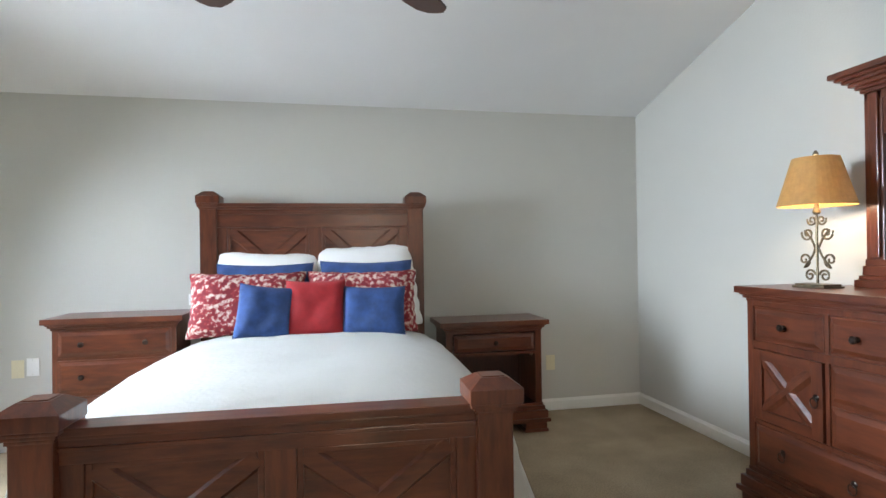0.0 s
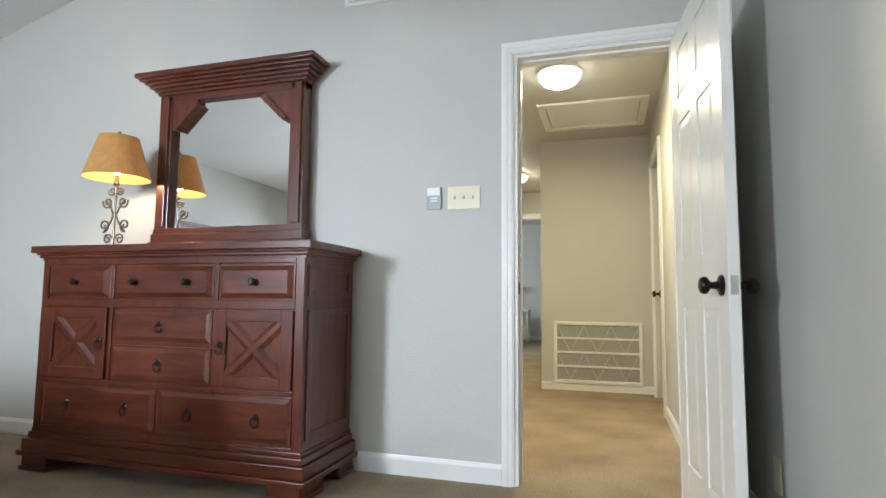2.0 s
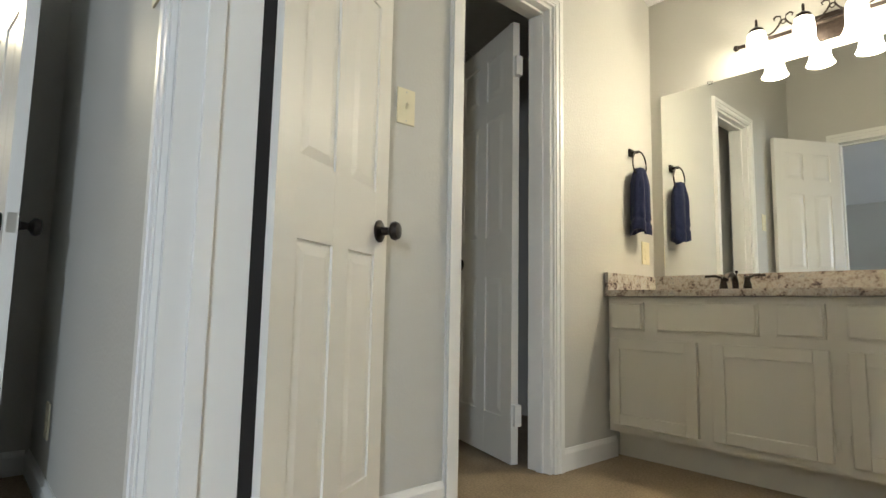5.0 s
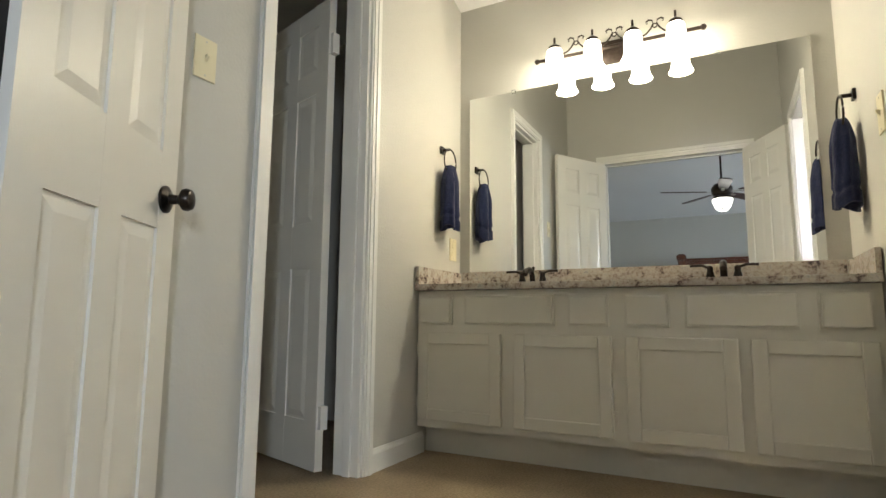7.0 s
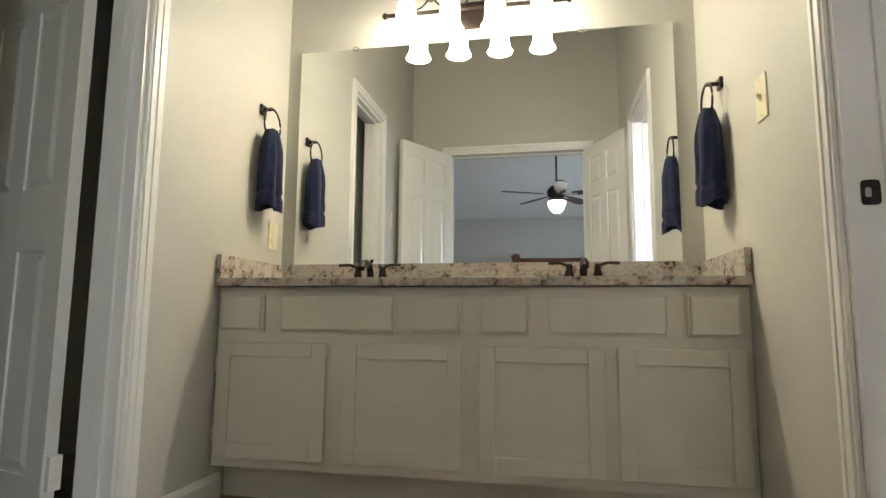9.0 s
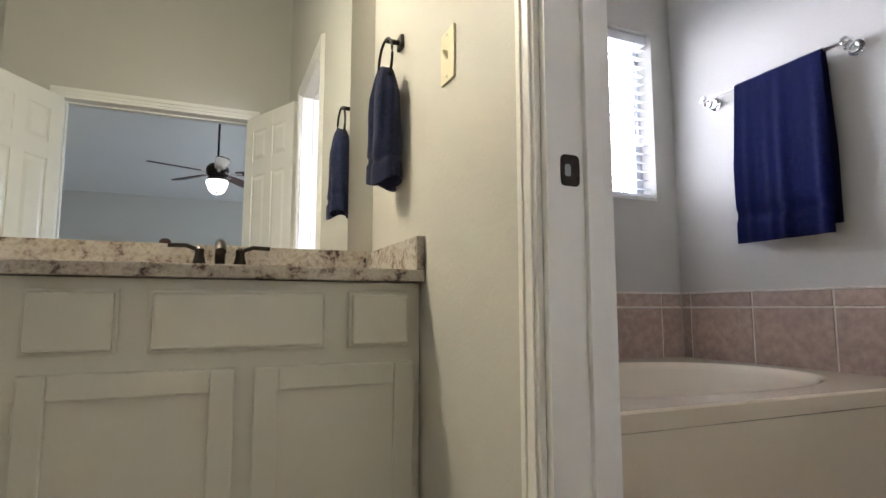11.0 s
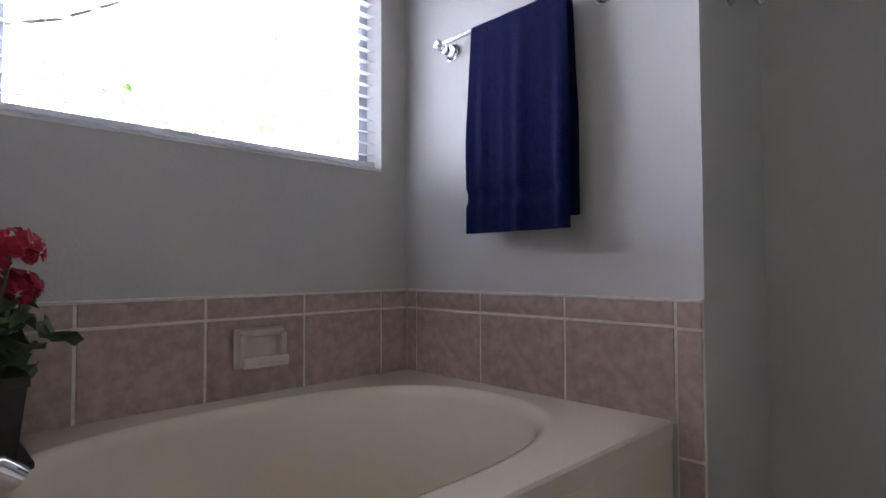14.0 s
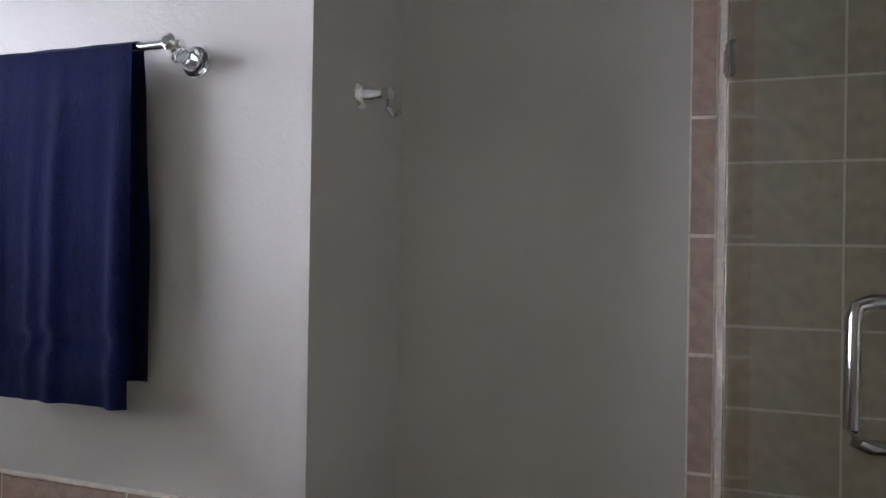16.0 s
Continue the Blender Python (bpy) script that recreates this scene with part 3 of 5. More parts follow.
def x_panel(bed, x0, x1, y, z0, z1, face=-1):
    """Framed panel with a raised saltire; face: the way it looks along y."""
    f = face
    ya, yb = sorted((y, y + f * 0.012))
    part("panel", boxed(x0, x1, min(y, y - f * 0.02), max(y, y - f * 0.02), z0, z1), WOOD_H, bed)
    bm = bmesh.new()
    b = 0.022
    for a, c, d, e in ((x0, x0 + b, z0, z1), (x1 - b, x1, z0, z1), (x0 + b, x1 - b, z0, z0 + b), (x0 + b, x1 - b, z1 - b, z1)):
        box(bm, a, c, ya, yb, d, e, 0.004)
    part("moulding", bm, WOOD_H, bed)
    for s in (1, -1):
        bm = bmesh.new()
        p, q = Vector((x0 + b, z0 + b if s > 0 else z1 - b)), Vector((x1 - b, z1 - b if s > 0 else z0 + b))
        d = (q - p).normalized()
        n = Vector((-d.y, d.x)) * 0.036
        pr = [p + n, q + n, q - n, p - n]
        low = [bm.verts.new((v.x, y + f * 0.001, v.y)) for v in pr]
        nn = n * 0.72
        pr = [p + nn, q + nn, q - nn, p - nn]
        high = [bm.verts.new((v.x, y + f * (0.013 if s > 0 else 0.012), v.y)) for v in pr]
        bm.faces.new(high)
        for i in range(4):
            bm.faces.new((low[i], low[(i + 1) % 4], high[(i + 1) % 4], high[i]))
        bmesh.ops.recalc_face_normals(bm, faces=bm.faces[:])
        part("cross_brace", bm, WOOD_H, bed)


bed = thing("bed", TURN, "dark cherry wooden bed with square posts and cross-braced panels", "bed")
for x in (BX0, BX1):
    bed_post(bed, x, BY1 - 0.04, 1.73, 0.155, 0.056)
    bed_post(bed, x, BY0 + 0.09, 0.865, 0.185, 0.062)
mx = (BX0 + BX1) / 2
bm = bmesh.new()
stepped(bm, BX0 + 0.05, BX1 - 0.05, 3.795, 3.845, [(0.0, 1.48, 1.57), (0.008, 1.57, 1.585), (0.0, 1.585, 1.605), (0.016, 1.605, 1.62), (0.024, 1.62, 1.645)], sides=(0, 0, 1, 1), bevel=0.003)
part("top_rail", bm, WOOD_H, bed)
for a, b in ((BX0 + 0.05, BX0 + 0.12), (BX1 - 0.12, BX1 - 0.05), (mx - 0.045, mx + 0.045)):
    part("stile", boxed(a, b, 3.80, 3.84, 0.3, 1.48, 0.003), WOOD_V, bed)
x_panel(bed, BX0 + 0.12, mx - 0.045, 3.815, 0.98, 1.48)
x_panel(bed, mx + 0.045, BX1 - 0.12, 3.815, 0.98, 1.48)
fy = BY0 + 0.06
bm = bmesh.new()
stepped(bm, BX0 + 0.055, BX1 - 0.055, fy, fy + 0.06, [(0.0, 0.66, 0.70), (0.008, 0.70, 0.715), (0.004, 0.715, 0.74), (0.018, 0.74, 0.752), (0.026, 0.752, 0.778)], sides=(0, 0, 1, 1), bevel=0.003)
part("footboard_rail", bm, WOOD_H, bed)
for a, b in ((BX0 + 0.055, BX0 + 0.13), (BX1 - 0.13, BX1 - 0.055), (mx - 0.05, mx + 0.05)):
    part("footboard_stile", boxed(a, b, fy + 0.004, fy + 0.056, 0.16, 0.66, 0.003), WOOD_V, bed)
part("footboard_bottom_rail", boxed(BX0 + 0.13, BX1 - 0.13, fy + 0.0045, fy + 0.0555, 0.16, 0.26, 0.003), WOOD_H, bed)
x_panel(bed, BX0 + 0.13, mx - 0.05, fy + 0.02, 0.26, 0.66)
x_panel(bed, mx + 0.05, BX1 - 0.13, fy + 0.02, 0.26, 0.66)
for x in (BX0 + 0.0, BX1 - 0.03):
    part("side_rail", boxed(x, x + 0.03, BY0 + 0.15, 3.77, 0.22, 0.40, 0.004), WOOD_Y, bed)

# mattress and quilt
matt = thing("mattress", TURN, "mattress under a white quilt", "mattress")
part("mattress_body", boxed(BX0 + 0.035, BX1 - 0.035, 1.76, 3.78, 0.36, 0.70, 0.04), SHEET, matt)


def quilt():
    bm = bmesh.new()
    nx, ny = 64, 72
    grid = []
    y0, y1 = 1.735, 3.70
    half, drop = 0.77, 0.58
    total = half + drop
    for j in range(ny + 1):
        y = y0 + (y1 - y0) * j / ny
        row = []
        for i in range(nx + 1):
            s = -total + 2 * total * i / nx
            a = abs(s)
            edge = half - 0.08
            dome = 0.785 + 0.04 * math.sin(math.pi * min(1, max(0, (y - y0) / (y1 - y0)))) - 0.055 * max(0, (1.95 - y) / 0.25) ** 2
            if a <= edge:
                x, z = a, dome - 0.06 * (a / edge) ** 4
            else:
                k = min(1.0, (a - edge) / 0.22)
                x = edge + 0.13 * math.sin(k * math.pi / 2) + max(0, a - edge - 0.22) * 0.36
                z = dome - 0.06 - 0.12 * (1 - math.cos(k * math.pi / 2)) - max(0, a - edge - 0.22) * 1.0
            wob = noise.noise(Vector((s * 3.5, y * 3.5, 0.3))) * 0.010 + noise.noise(Vector((s * 11, y * 11, 2.3))) * 0.004
            fold = 0.02 * math.sin(y * 17 + 1.5 * math.sin(y * 5)) * max(0, a - edge - 0.1) * 2.0
            row.append(bm.verts.new((mx + math.copysign(x + fold, s), y, z + wob)))
        grid.append(row)
    # the corners at the foot fold round the mattress
    for dy, keep in ((0.030, 0.88), (0.040, 0.45), (0.034, 0.05)):
        row = []
        for v in grid[0] if dy == 0.030 else first:
            off = v.co.x - mx
            inner = math.copysign(min(abs(off), half - 0.06), off)
            sag = 0.0 if abs(off) <= half - 0.06 else 0.015 * math.sin(9 * v.co.z)
            row.append(bm.verts.new((mx + inner + (off - inner) * keep, y0 - dy + sag, v.co.z - (0.012 if abs(off) <= half else 0.0))))
        if dy == 0.030:
            first = grid[0]
        grid.insert(0, row)
    for j in range(len(grid) - 1):
        for i in range(nx):
            bm.faces.new((grid[j][i], grid[j][i + 1], grid[j + 1][i + 1], grid[j + 1][i]))
    bmesh.ops.solidify(bm, geom=bm.faces[:], thickness=0.018)
    return bm


tagged(part("quilt", quilt(), QUILT, smooth=True, m=TURN), "white matelasse quilt spread over the bed", "quilt")


def pillow(name, w, h, t, m, mat, label, scallop=0.0, category="pillow", group="pillows on the bed"):
    """A stuffed cushion standing in the x-z plane, base at z = 0."""
    bm = bmesh.new()
    n = 22
    sides = []
    for s in (1, -1):
        g = []
        for j in range(n + 1):
            row = []
            for i in range(n + 1):
                u, v = -1 + 2 * i / n, -1 + 2 * j / n
                pin = 1 - 0.06 * (abs(u) ** 2) * 0 - 0.07 * (1 - abs(v)) * (abs(u) > 2)
                bulge = max(0.0, (1 - u ** 4) * (1 - v ** 4)) ** 0.5
                x = u * w / 2 * (1 - 0.055 * (1 - v * v) * abs(u) ** 3)
                z = v * h / 2 * (1 - 0.075 * (1 - u * u) * abs(v) ** 3)
                if scallop and max(abs(u), abs(v)) > 0.99:
                    q = u if abs(v) > 0.99 else v
                    grow = scallop * abs(math.sin(q * 9.0))
                    x += math.copysign(grow, u) if abs(u) > 0.99 else 0
                    z += math.copysign(grow, v) if abs(v) > 0.99 else 0
                wr = noise.noise(Vector((u * 2.2 + w * 9, v * 2.2, s + h * 7))) * 0.014 * bulge
                row.append(bm.verts.new((x * pin, s * (t / 2 * bulge + 0.002) + wr, z + h / 2)))
            g.append(row)
        sides.append(g)
        for j in range(n):
            for i in range(n):
                bm.faces.new((g[j][i], g[j][i + 1], g[j + 1][i + 1], g[j + 1][i]))
    bmesh.ops.remove_doubles(bm, verts=bm.verts[:], dist=0.0045)
    bmesh.ops.recalc_face_normals(bm, faces=bm.faces[:])
    ob = part(name, bm, mat, smooth=True, m=TURN @ m)
    return tagged(ob, label, category, group)


PZ = 0.775
pillow("pillow", 0.70, 0.56, 0.17, pose(0.11, 3.69, PZ, -16, 2, 0), SHEET, "white scalloped pillow sham against the headboard", 0.012)
pillow("pillow", 0.72, 0.61, 0.17, pose(0.82, 3.69, PZ, -16, -3, 0), SHEET, "white scalloped pillow sham with wavy edge", 0.014)
pillow("pillow", 0.64, 0.48, 0.14, pose(0.12, 3.59, PZ, -18, 0, 0), NAVY, "solid blue pillow behind the floral shams")
pillow("pillow", 0.64, 0.49, 0.14, pose(0.80, 3.59, PZ, -18, 0, 0), NAVY, "solid blue pillow behind the floral shams")
pillow("floral_pillow", 0.72, 0.42, 0.18, pose(0.04, 3.47, PZ, -20, 0, 3), FLORAL, "red and cream rose-printed pillow sham", 0.008)
pillow("floral_pillow", 0.72, 0.42, 0.18, pose(0.76, 3.47, PZ, -20, 0, -3), FLORAL, "red and cream rose-printed pillow sham", 0.008)
pillow("throw_cushion", 0.33, 0.35, 0.13, pose(0.16, 3.22, PZ, -20, 7, 6), NAVY, "plain blue square throw cushion", category="cushion")
pillow("throw_cushion", 0.37, 0.38, 0.14, pose(0.47, 3.26, PZ, -22, 0, 0), RED, "plain red square throw cushion", category="cushion")
pillow("throw_cushion", 0.40, 0.33, 0.13, pose(0.82, 3.24, PZ, -22, 1, -4), NAVY, "blue throw cushion with faint flowers", category="cushion")


def ring_pull(parent, m):
    bm = bmesh.new()
    lathe(bm, [(0.016, 0.0), (0.016, 0.003), (0.010, 0.006), (0.006, 0.012)], 14, "x")
    p = part("pull_plate", bm, PULL, parent, m=m)
    pts = [(0.012, 0.019 * math.sin(a), -0.021 + 0.021 * math.cos(a)) for a in [2 * math.pi * i / 18 for i in range(19)]]
    part("ring", tube(bmesh.new(), pts, 0.003, 6), PULL, p, "dark bronze ring", smooth=True)


def drawer_knob(parent, m):
    bm = bmesh.new()
    lathe(bm, [(0.012, 0.0), (0.008, 0.004), (0.007, 0.012), (0.015, 0.018), (0.017, 0.024), (0.011, 0.030)], 16, "x")
    part("drawer_knob", bm, PULL, parent, "dark bronze drawer knob", smooth=True, m=m)


def raised_front(x, y0, y1, z0, z1, depth=0.016, slope=0.022):
    """A drawer front facing +x with a sloped raised field."""
    bm = boxed(x - 0.02, x + 0.004, y0, y1, z0, z1, 0.002)
    lo = [bm.verts.new((x + 0.0045, a, b)) for a, b in ((y0 + 0.008, z0 + 0.008), (y1 - 0.008, z0 + 0.008), (y1 - 0.008, z1 - 0.008), (y0 + 0.008, z1 - 0.008))]
    s = slope + 0.008
    hi = [bm.verts.new((x + 0.004 + depth, a, b)) for a, b in ((y0 + s, z0 + s), (y1 - s, z0 + s), (y1 - s, z1 - s), (y0 + s, z1 - s))]
    bm.faces.new(hi)
    for i in range(4):
        bm.faces.new((lo[i], lo[(i + 1) % 4], hi[(i + 1) % 4], hi[i]))
    bmesh.ops.recalc_face_normals(bm, faces=bm.faces[:])
    return bm


def chest_case(t, depth, w, h, base=0.13, over=0.035):
    """Body, moulded top and flared base of a chest; local x = 0 at its front, depth runs to -x, y from 0 to w."""
    part("body", boxed(-depth, 0, 0.03, w - 0.03, base, h - 0.05), WOOD_V, t)
    bm = stepped(bmesh.new(), -depth, 0, 0.03, w - 0.03, [(0.008, h - 0.075, h - 0.06), (0.02, h - 0.06, h - 0.045), (0.03, h - 0.045, h - 0.035), (over + 0.012, h - 0.035, h)], sides=(0, 1, 1, 1), bevel=0.004)
    part("top", bm, WOOD_Y, t)
    bm = stepped(bmesh.new(), -depth, 0, 0.03, w - 0.03, [(0.008, base + 0.05, base + 0.07), (0.018, base + 0.02, base + 0.05), (0.035, base - 0.035, base + 0.02), (0.05, 0.07, base - 0.035)], sides=(0, 1, 1, 1), bevel=0.006)
    part("base_moulding", bm, WOOD_Y, t)
    for y in (0.005, w - 0.165):
        for x0, x1 in ((-0.16, 0.035), (-depth, -depth + 0.15)):
            part("foot", stepped(bmesh.new(), x0, x1, y, y + 0.16, [(0.0, 0.02, 0.072), (0.008, 0.0, 0.022)], sides=(0, 1, 1, 1), bevel=0.006), WOOD_Y, t)


# dresser against the east wall, its front looks west
DW, DH = 1.56, 1.10
dresser = thing("dresser", pose(2.605, 2.255, 0, 0, 0, 180), "dark cherry dresser with drawers and cross-paneled doors", "dresser")
chest_case(dresser, 0.465, DW, DH)
cols = [(0.07, 0.47), (0.49, 1.07), (1.09, 1.49)]
bm = bmesh.new()
for a, b in ((0.03, 0.07), (0.47, 0.49), (1.07, 1.09), (1.49, 1.53)):
    box(bm, 0.0, 0.008, a, b, 0.20, 1.03, 0.002)
for a, b in ((0.20, 0.215), (0.43, 0.45), (0.80, 0.835), (1.005, 1.03)):
    box(bm, 0.0, 0.0115, 0.07, 1.49, a, b, 0.003)
part("face_frame", bm, WOOD_V, dresser)
for i, (a, b) in enumerate(cols):
    d = part("drawer", raised_front(0.002, a + 0.005, b - 0.005, 0.84, 1.0), WOOD_Y, dresser)
    for y in ((a + b) / 2,) if i != 1 else (a + 0.14, b - 0.14):
        drawer_knob(d, pose(0.022, y, 0.92))
for z0, z1 in ((0.455, 0.62), (0.635, 0.795)):
    d = part("drawer", raised_front(0.002, 0.495, 1.065, z0, z1, 0.008, 0.02), WOOD_Y, dresser)
    ring_pull(d, pose(0.012, 0.78, (z0 + z1) / 2 + 0.01))
for a, b in ((0.075, 0.77), (0.79, 1.485)):
    d = part("drawer", raised_front(0.002, a, b, 0.22, 0.425, 0.008, 0.02), WOOD_Y, dresser)
    for y in (a + 0.17, b - 0.17):
        ring_pull(d, pose(0.012, y, 0.335))
for k, (a, b) in enumerate((cols[0], cols[2])):
    door_ = part("cabinet_door", boxed(-0.015, 0.006, a + 0.004, b - 0.004, 0.455, 0.795, 0.002), WOOD_V, dresser)
    for c, d, e, f in ((a + 0.004, a + 0.06, 0.455, 0.795), (b - 0.06, b - 0.004, 0.455, 0.795), (a + 0.06, b - 0.06, 0.455, 0.505), (a + 0.06, b - 0.06, 0.745, 0.795)):
        part("stile" if f - e > 0.1 else "door_rail", boxed(0.0, 0.020, c, d, e, f, 0.003), WOOD_V if f - e > 0.1 else WOOD_Y, door_)
    d = door_
    for s in (1, -1):
        p, q = Vector((a + 0.06, 0.505 if s > 0 else 0.745)), Vector((b - 0.06, 0.745 if s > 0 else 0.505))
        u = (q - p).normalized()
        n = Vector((-u.y, u.x)) * 0.03
        bm = bmesh.new()
        low = [bm.verts.new((0.007, v.x, v.y)) for v in (p + n, q + n, q - n, p - n)]
        n = n * 0.35
        hi = [bm.verts.new((0.0185 if s > 0 else 0.0175, v.x, v.y)) for v in (p + n, q + n, q - n, p - n)]
        bm.faces.new(hi)
        for i in range(4):
            bm.faces.new((low[i], low[(i + 1) % 4], hi[(i + 1) % 4], hi[i]))
        bmesh.ops.recalc_face_normals(bm, faces=bm.faces[:])
        part("cross_brace", bm, WOOD_V, d)
    ring_pull(d, pose(0.021, b - 0.035 if k == 0 else a + 0.035, 0.64))
for y0, s in ((0.03, -1), (DW - 0.03, 1)):
    for z0, z1 in ((0.24, 0.80), (0.86, 1.0)):
        bm = bmesh.new()
        ya, yb = sorted((y0, y0 + s * 0.008))
        for a, b, c, d in ((-0.43, -0.40, z0, z1), (-0.06, -0.03, z0, z1), (-0.40, -0.06, z0, z0 + 0.03), (-0.40, -0.06, z1 - 0.03, z1)):
            box(bm, a, b, ya, yb, c, d, 0.003)
        part("side_panel", bm, WOOD_V, dresser)

# mirror standing on the dresser
MY0, MY1 = 0.985, 1.925
mir = thing("dresser_mirror", pose(0, 0, 0), "cherry framed mirror with stepped cornice and clipped corners", "mirror")
part("glass", boxed(3.02, 3.026, MY0 + 0.07, MY1 - 0.07, 1.21, 1.99), MIRROR, mir, "clear mirror glass")
for a, b in ((MY0, MY0 + 0.085), (MY1 - 0.085, MY1)):
    bm = boxed(2.985, 3.06, a, b, 1.19, 2.0, 0.004)
    box(bm, 2.970, 2.986, a + 0.012, b - 0.03, 1.24, 1.99, 0.004)
    part("stile", bm, WOOD_V, mir)
bm = stepped(bmesh.new(), 2.985, 3.06, MY0, MY1, [(0.035, 1.10, 1.135), (0.022, 1.135, 1.155), (0.012, 1.155, 1.20), (0.004, 1.20, 1.232)], sides=(1, 0, 1, 1), bevel=0.004)
part("bottom_rail", bm, WOOD_Y, mir)
bm = stepped(bmesh.new(), 2.985, 3.06, MY0, MY1, [(0.0, 1.96, 2.0), (0.012, 2.0, 2.018), (0.026, 2.018, 2.034), (0.044, 2.034, 2.052), (0.062, 2.052, 2.068), (0.082, 2.068, 2.083), (0.10, 2.083, 2.11)], sides=(1, 0, 1, 1), bevel=0.005)
part("cornice", bm, WOOD_Y, mir)
for y, s in ((MY0 + 0.085, 1), (MY1 - 0.085, -1)):
    bm = extrude_profile(bmesh.new(), [(y, 1.97), (y, 1.80), (y + s * 0.03, 1.80), (y + s * 0.17, 1.935), (y + s * 0.17, 1.97)], "x", 2.990, 3.045)
    part("corner_bracket", bm, WOOD_V, mir)
    bm = bmesh.new()
    n = Vector((s * 0.135, 0.135)).normalized()
    q = Vector((-n.y, n.x)) * 0.013
    p0, p1 = Vector((y + s * 0.03, 1.80)), Vector((y + s * 0.17, 1.935))
    extrude_profile(bm, [tuple(p0 + q), tuple(p1 + q), tuple(p1 - q), tuple(p0 - q)], "x", 2.972, 3.02)
    part("corner_moulding", bm, WOOD_V, mir)


# nightstands
def nightstand(m, w, label, open_front):
    t = thing("nightstand", m, label, "nightstand", "nightstands beside the bed")
    h, depth = (0.80 if open_front else 0.92), 0.36
    if not open_front:
        chest_case(t, depth, w, h)
        for z0, z1 in ((0.68, 0.84), (0.46, 0.66), (0.22, 0.44)):
            d = part("drawer", raised_front(0.002, 0.06, w - 0.06, z0, z1, 0.01, 0.02), WOOD_Y, t)
            for y in (0.2, w - 0.2):
                drawer_knob(d, pose(0.014, y, (z0 + z1) / 2))
        return t
    bm = boxed(-depth, 0, 0.03, 0.075, 0.13, h - 0.05)
    box(bm, -depth, 0, w - 0.075, w - 0.03, 0.13, h - 0.05)
    box(bm, -depth, 0, 0.075, w - 0.075, 0.555, 0.575)
    box(bm, -depth, 0, 0.075, w - 0.075, 0.13, 0.20)
    box(bm, -0.03, 0, 0.075, w - 0.075, 0.715, h - 0.05)
    part("body", bm, WOOD_V, t)
    part("back_panel", boxed(-depth, -depth + 0.015, 0.075, w - 0.075, 0.20, h - 0.05), WOOD_DARK, t)
    bm = stepped(bmesh.new(), -depth, 0, 0.03, w - 0.03, [(0.008, h - 0.075, h - 0.06), (0.02, h - 0.06, h - 0.045), (0.03, h - 0.045, h - 0.035), (0.047, h - 0.035, h)], sides=(0, 1, 1, 1), bevel=0.004)
    part("top", bm, WOOD_Y, t)
    bm = stepped(bmesh.new(), -depth, 0, 0.03, w - 0.03, [(0.008, 0.18, 0.20), (0.018, 0.15, 0.18), (0.035, 0.095, 0.15), (0.05, 0.07, 0.095)], sides=(0, 1, 1, 1), bevel=0.006)
    part("base_moulding", bm, WOOD_Y, t)
    for y in (0.005, w - 0.165):
        part("foot", stepped(bmesh.new(), -0.16, 0.035, y, y + 0.16, [(0.0, 0.02, 0.072), (0.008, 0.0, 0.022)], sides=(0, 1, 1, 1), bevel=0.006), WOOD_Y, t)
        part("foot", boxed(-depth, -depth + 0.15, y, y + 0.16, 0, 0.072, 0.006), WOOD_Y, t)
    d = part("drawer", raised_front(0.002, 0.085, w - 0.085, 0.585, 0.705, 0.01, 0.02), WOOD_Y, t)
    drawer_knob(d, pose(0.014, w / 2, 0.645))
    for y in (0.078, w - 0.092):
        part("knob", lathe(bmesh.new(), [(0.012, 0.0), (0.012, 0.004), (0.006, 0.012)], 12, "x", (-0.06, y + 0.007, 0.54)), BRASS_DULL, t, "small pale magnet catch")
    return t


nightstand(pose(1.30, 3.57, 0, 0, 0, -90), 0.76, "dark cherry nightstand with a drawer over an open shelf", True)
nightstand(pose(-1.14, 3.57, 0, 0, 0, -90), 0.76, "dark cherry nightstand with three drawers", False)


# table lamp on the dresser
def scroll(cx, cz, r0, r1, turns, start, sx):
    pts = []
    for i in range(34):
        k = i / 33
        a = start + turns * 2 * math.pi * k
        r = r0 + (r1 - r0) * k
        pts.append((0, cx + sx * r * math.cos(a), cz + r * math.sin(a)))
    return pts


lamp = thing("table_lamp", pose(2.80, 2.01, 1.10), "scrolled bronze iron table lamp with lit gold shade", "lamp")
part("base", stepped(bmesh.new(), -0.05, 0.05, -0.08, 0.08, [(0.008, 0, 0.008), (0.0, 0.008, 0.018)], bevel=0.003), IRON, lamp)
part("stem", tube(bmesh.new(), [(0, 0, 0.018), (0, 0, 0.36)], 0.006, 8), IRON, lamp)
for s in (1, -1):
    part("scroll", tube(bmesh.new(), scroll(s * 0.040, 0.055, 0.006, 0.030, 1.4, 0.5, s), 0.005, 6), IRON, lamp, smooth=True)
    part("scroll", tube(bmesh.new(), scroll(s * 0.070, 0.130, 0.006, 0.036, 1.35, 2.6, s), 0.005, 6), IRON, lamp, smooth=True)
    part("scroll", tube(bmesh.new(), scroll(s * 0.052, 0.255, 0.006, 0.034, 1.4, -2.2, s), 0.005, 6), IRON, lamp, smooth=True)
    part("scroll", tube(bmesh.new(), scroll(s * 0.026, 0.318, 0.005, 0.026, 1.4, -2.2, s), 0.0045, 6), IRON, lamp, smooth=True)
    part("arm", tube(bmesh.new(), [(0, s * (0.012 + 0.055 * abs((z - 0.185) / 0.085) ** 1.6), z) for z in [0.10 + 0.0155 * i for i in range(12)]], 0.005, 6), IRON, lamp, smooth=True)
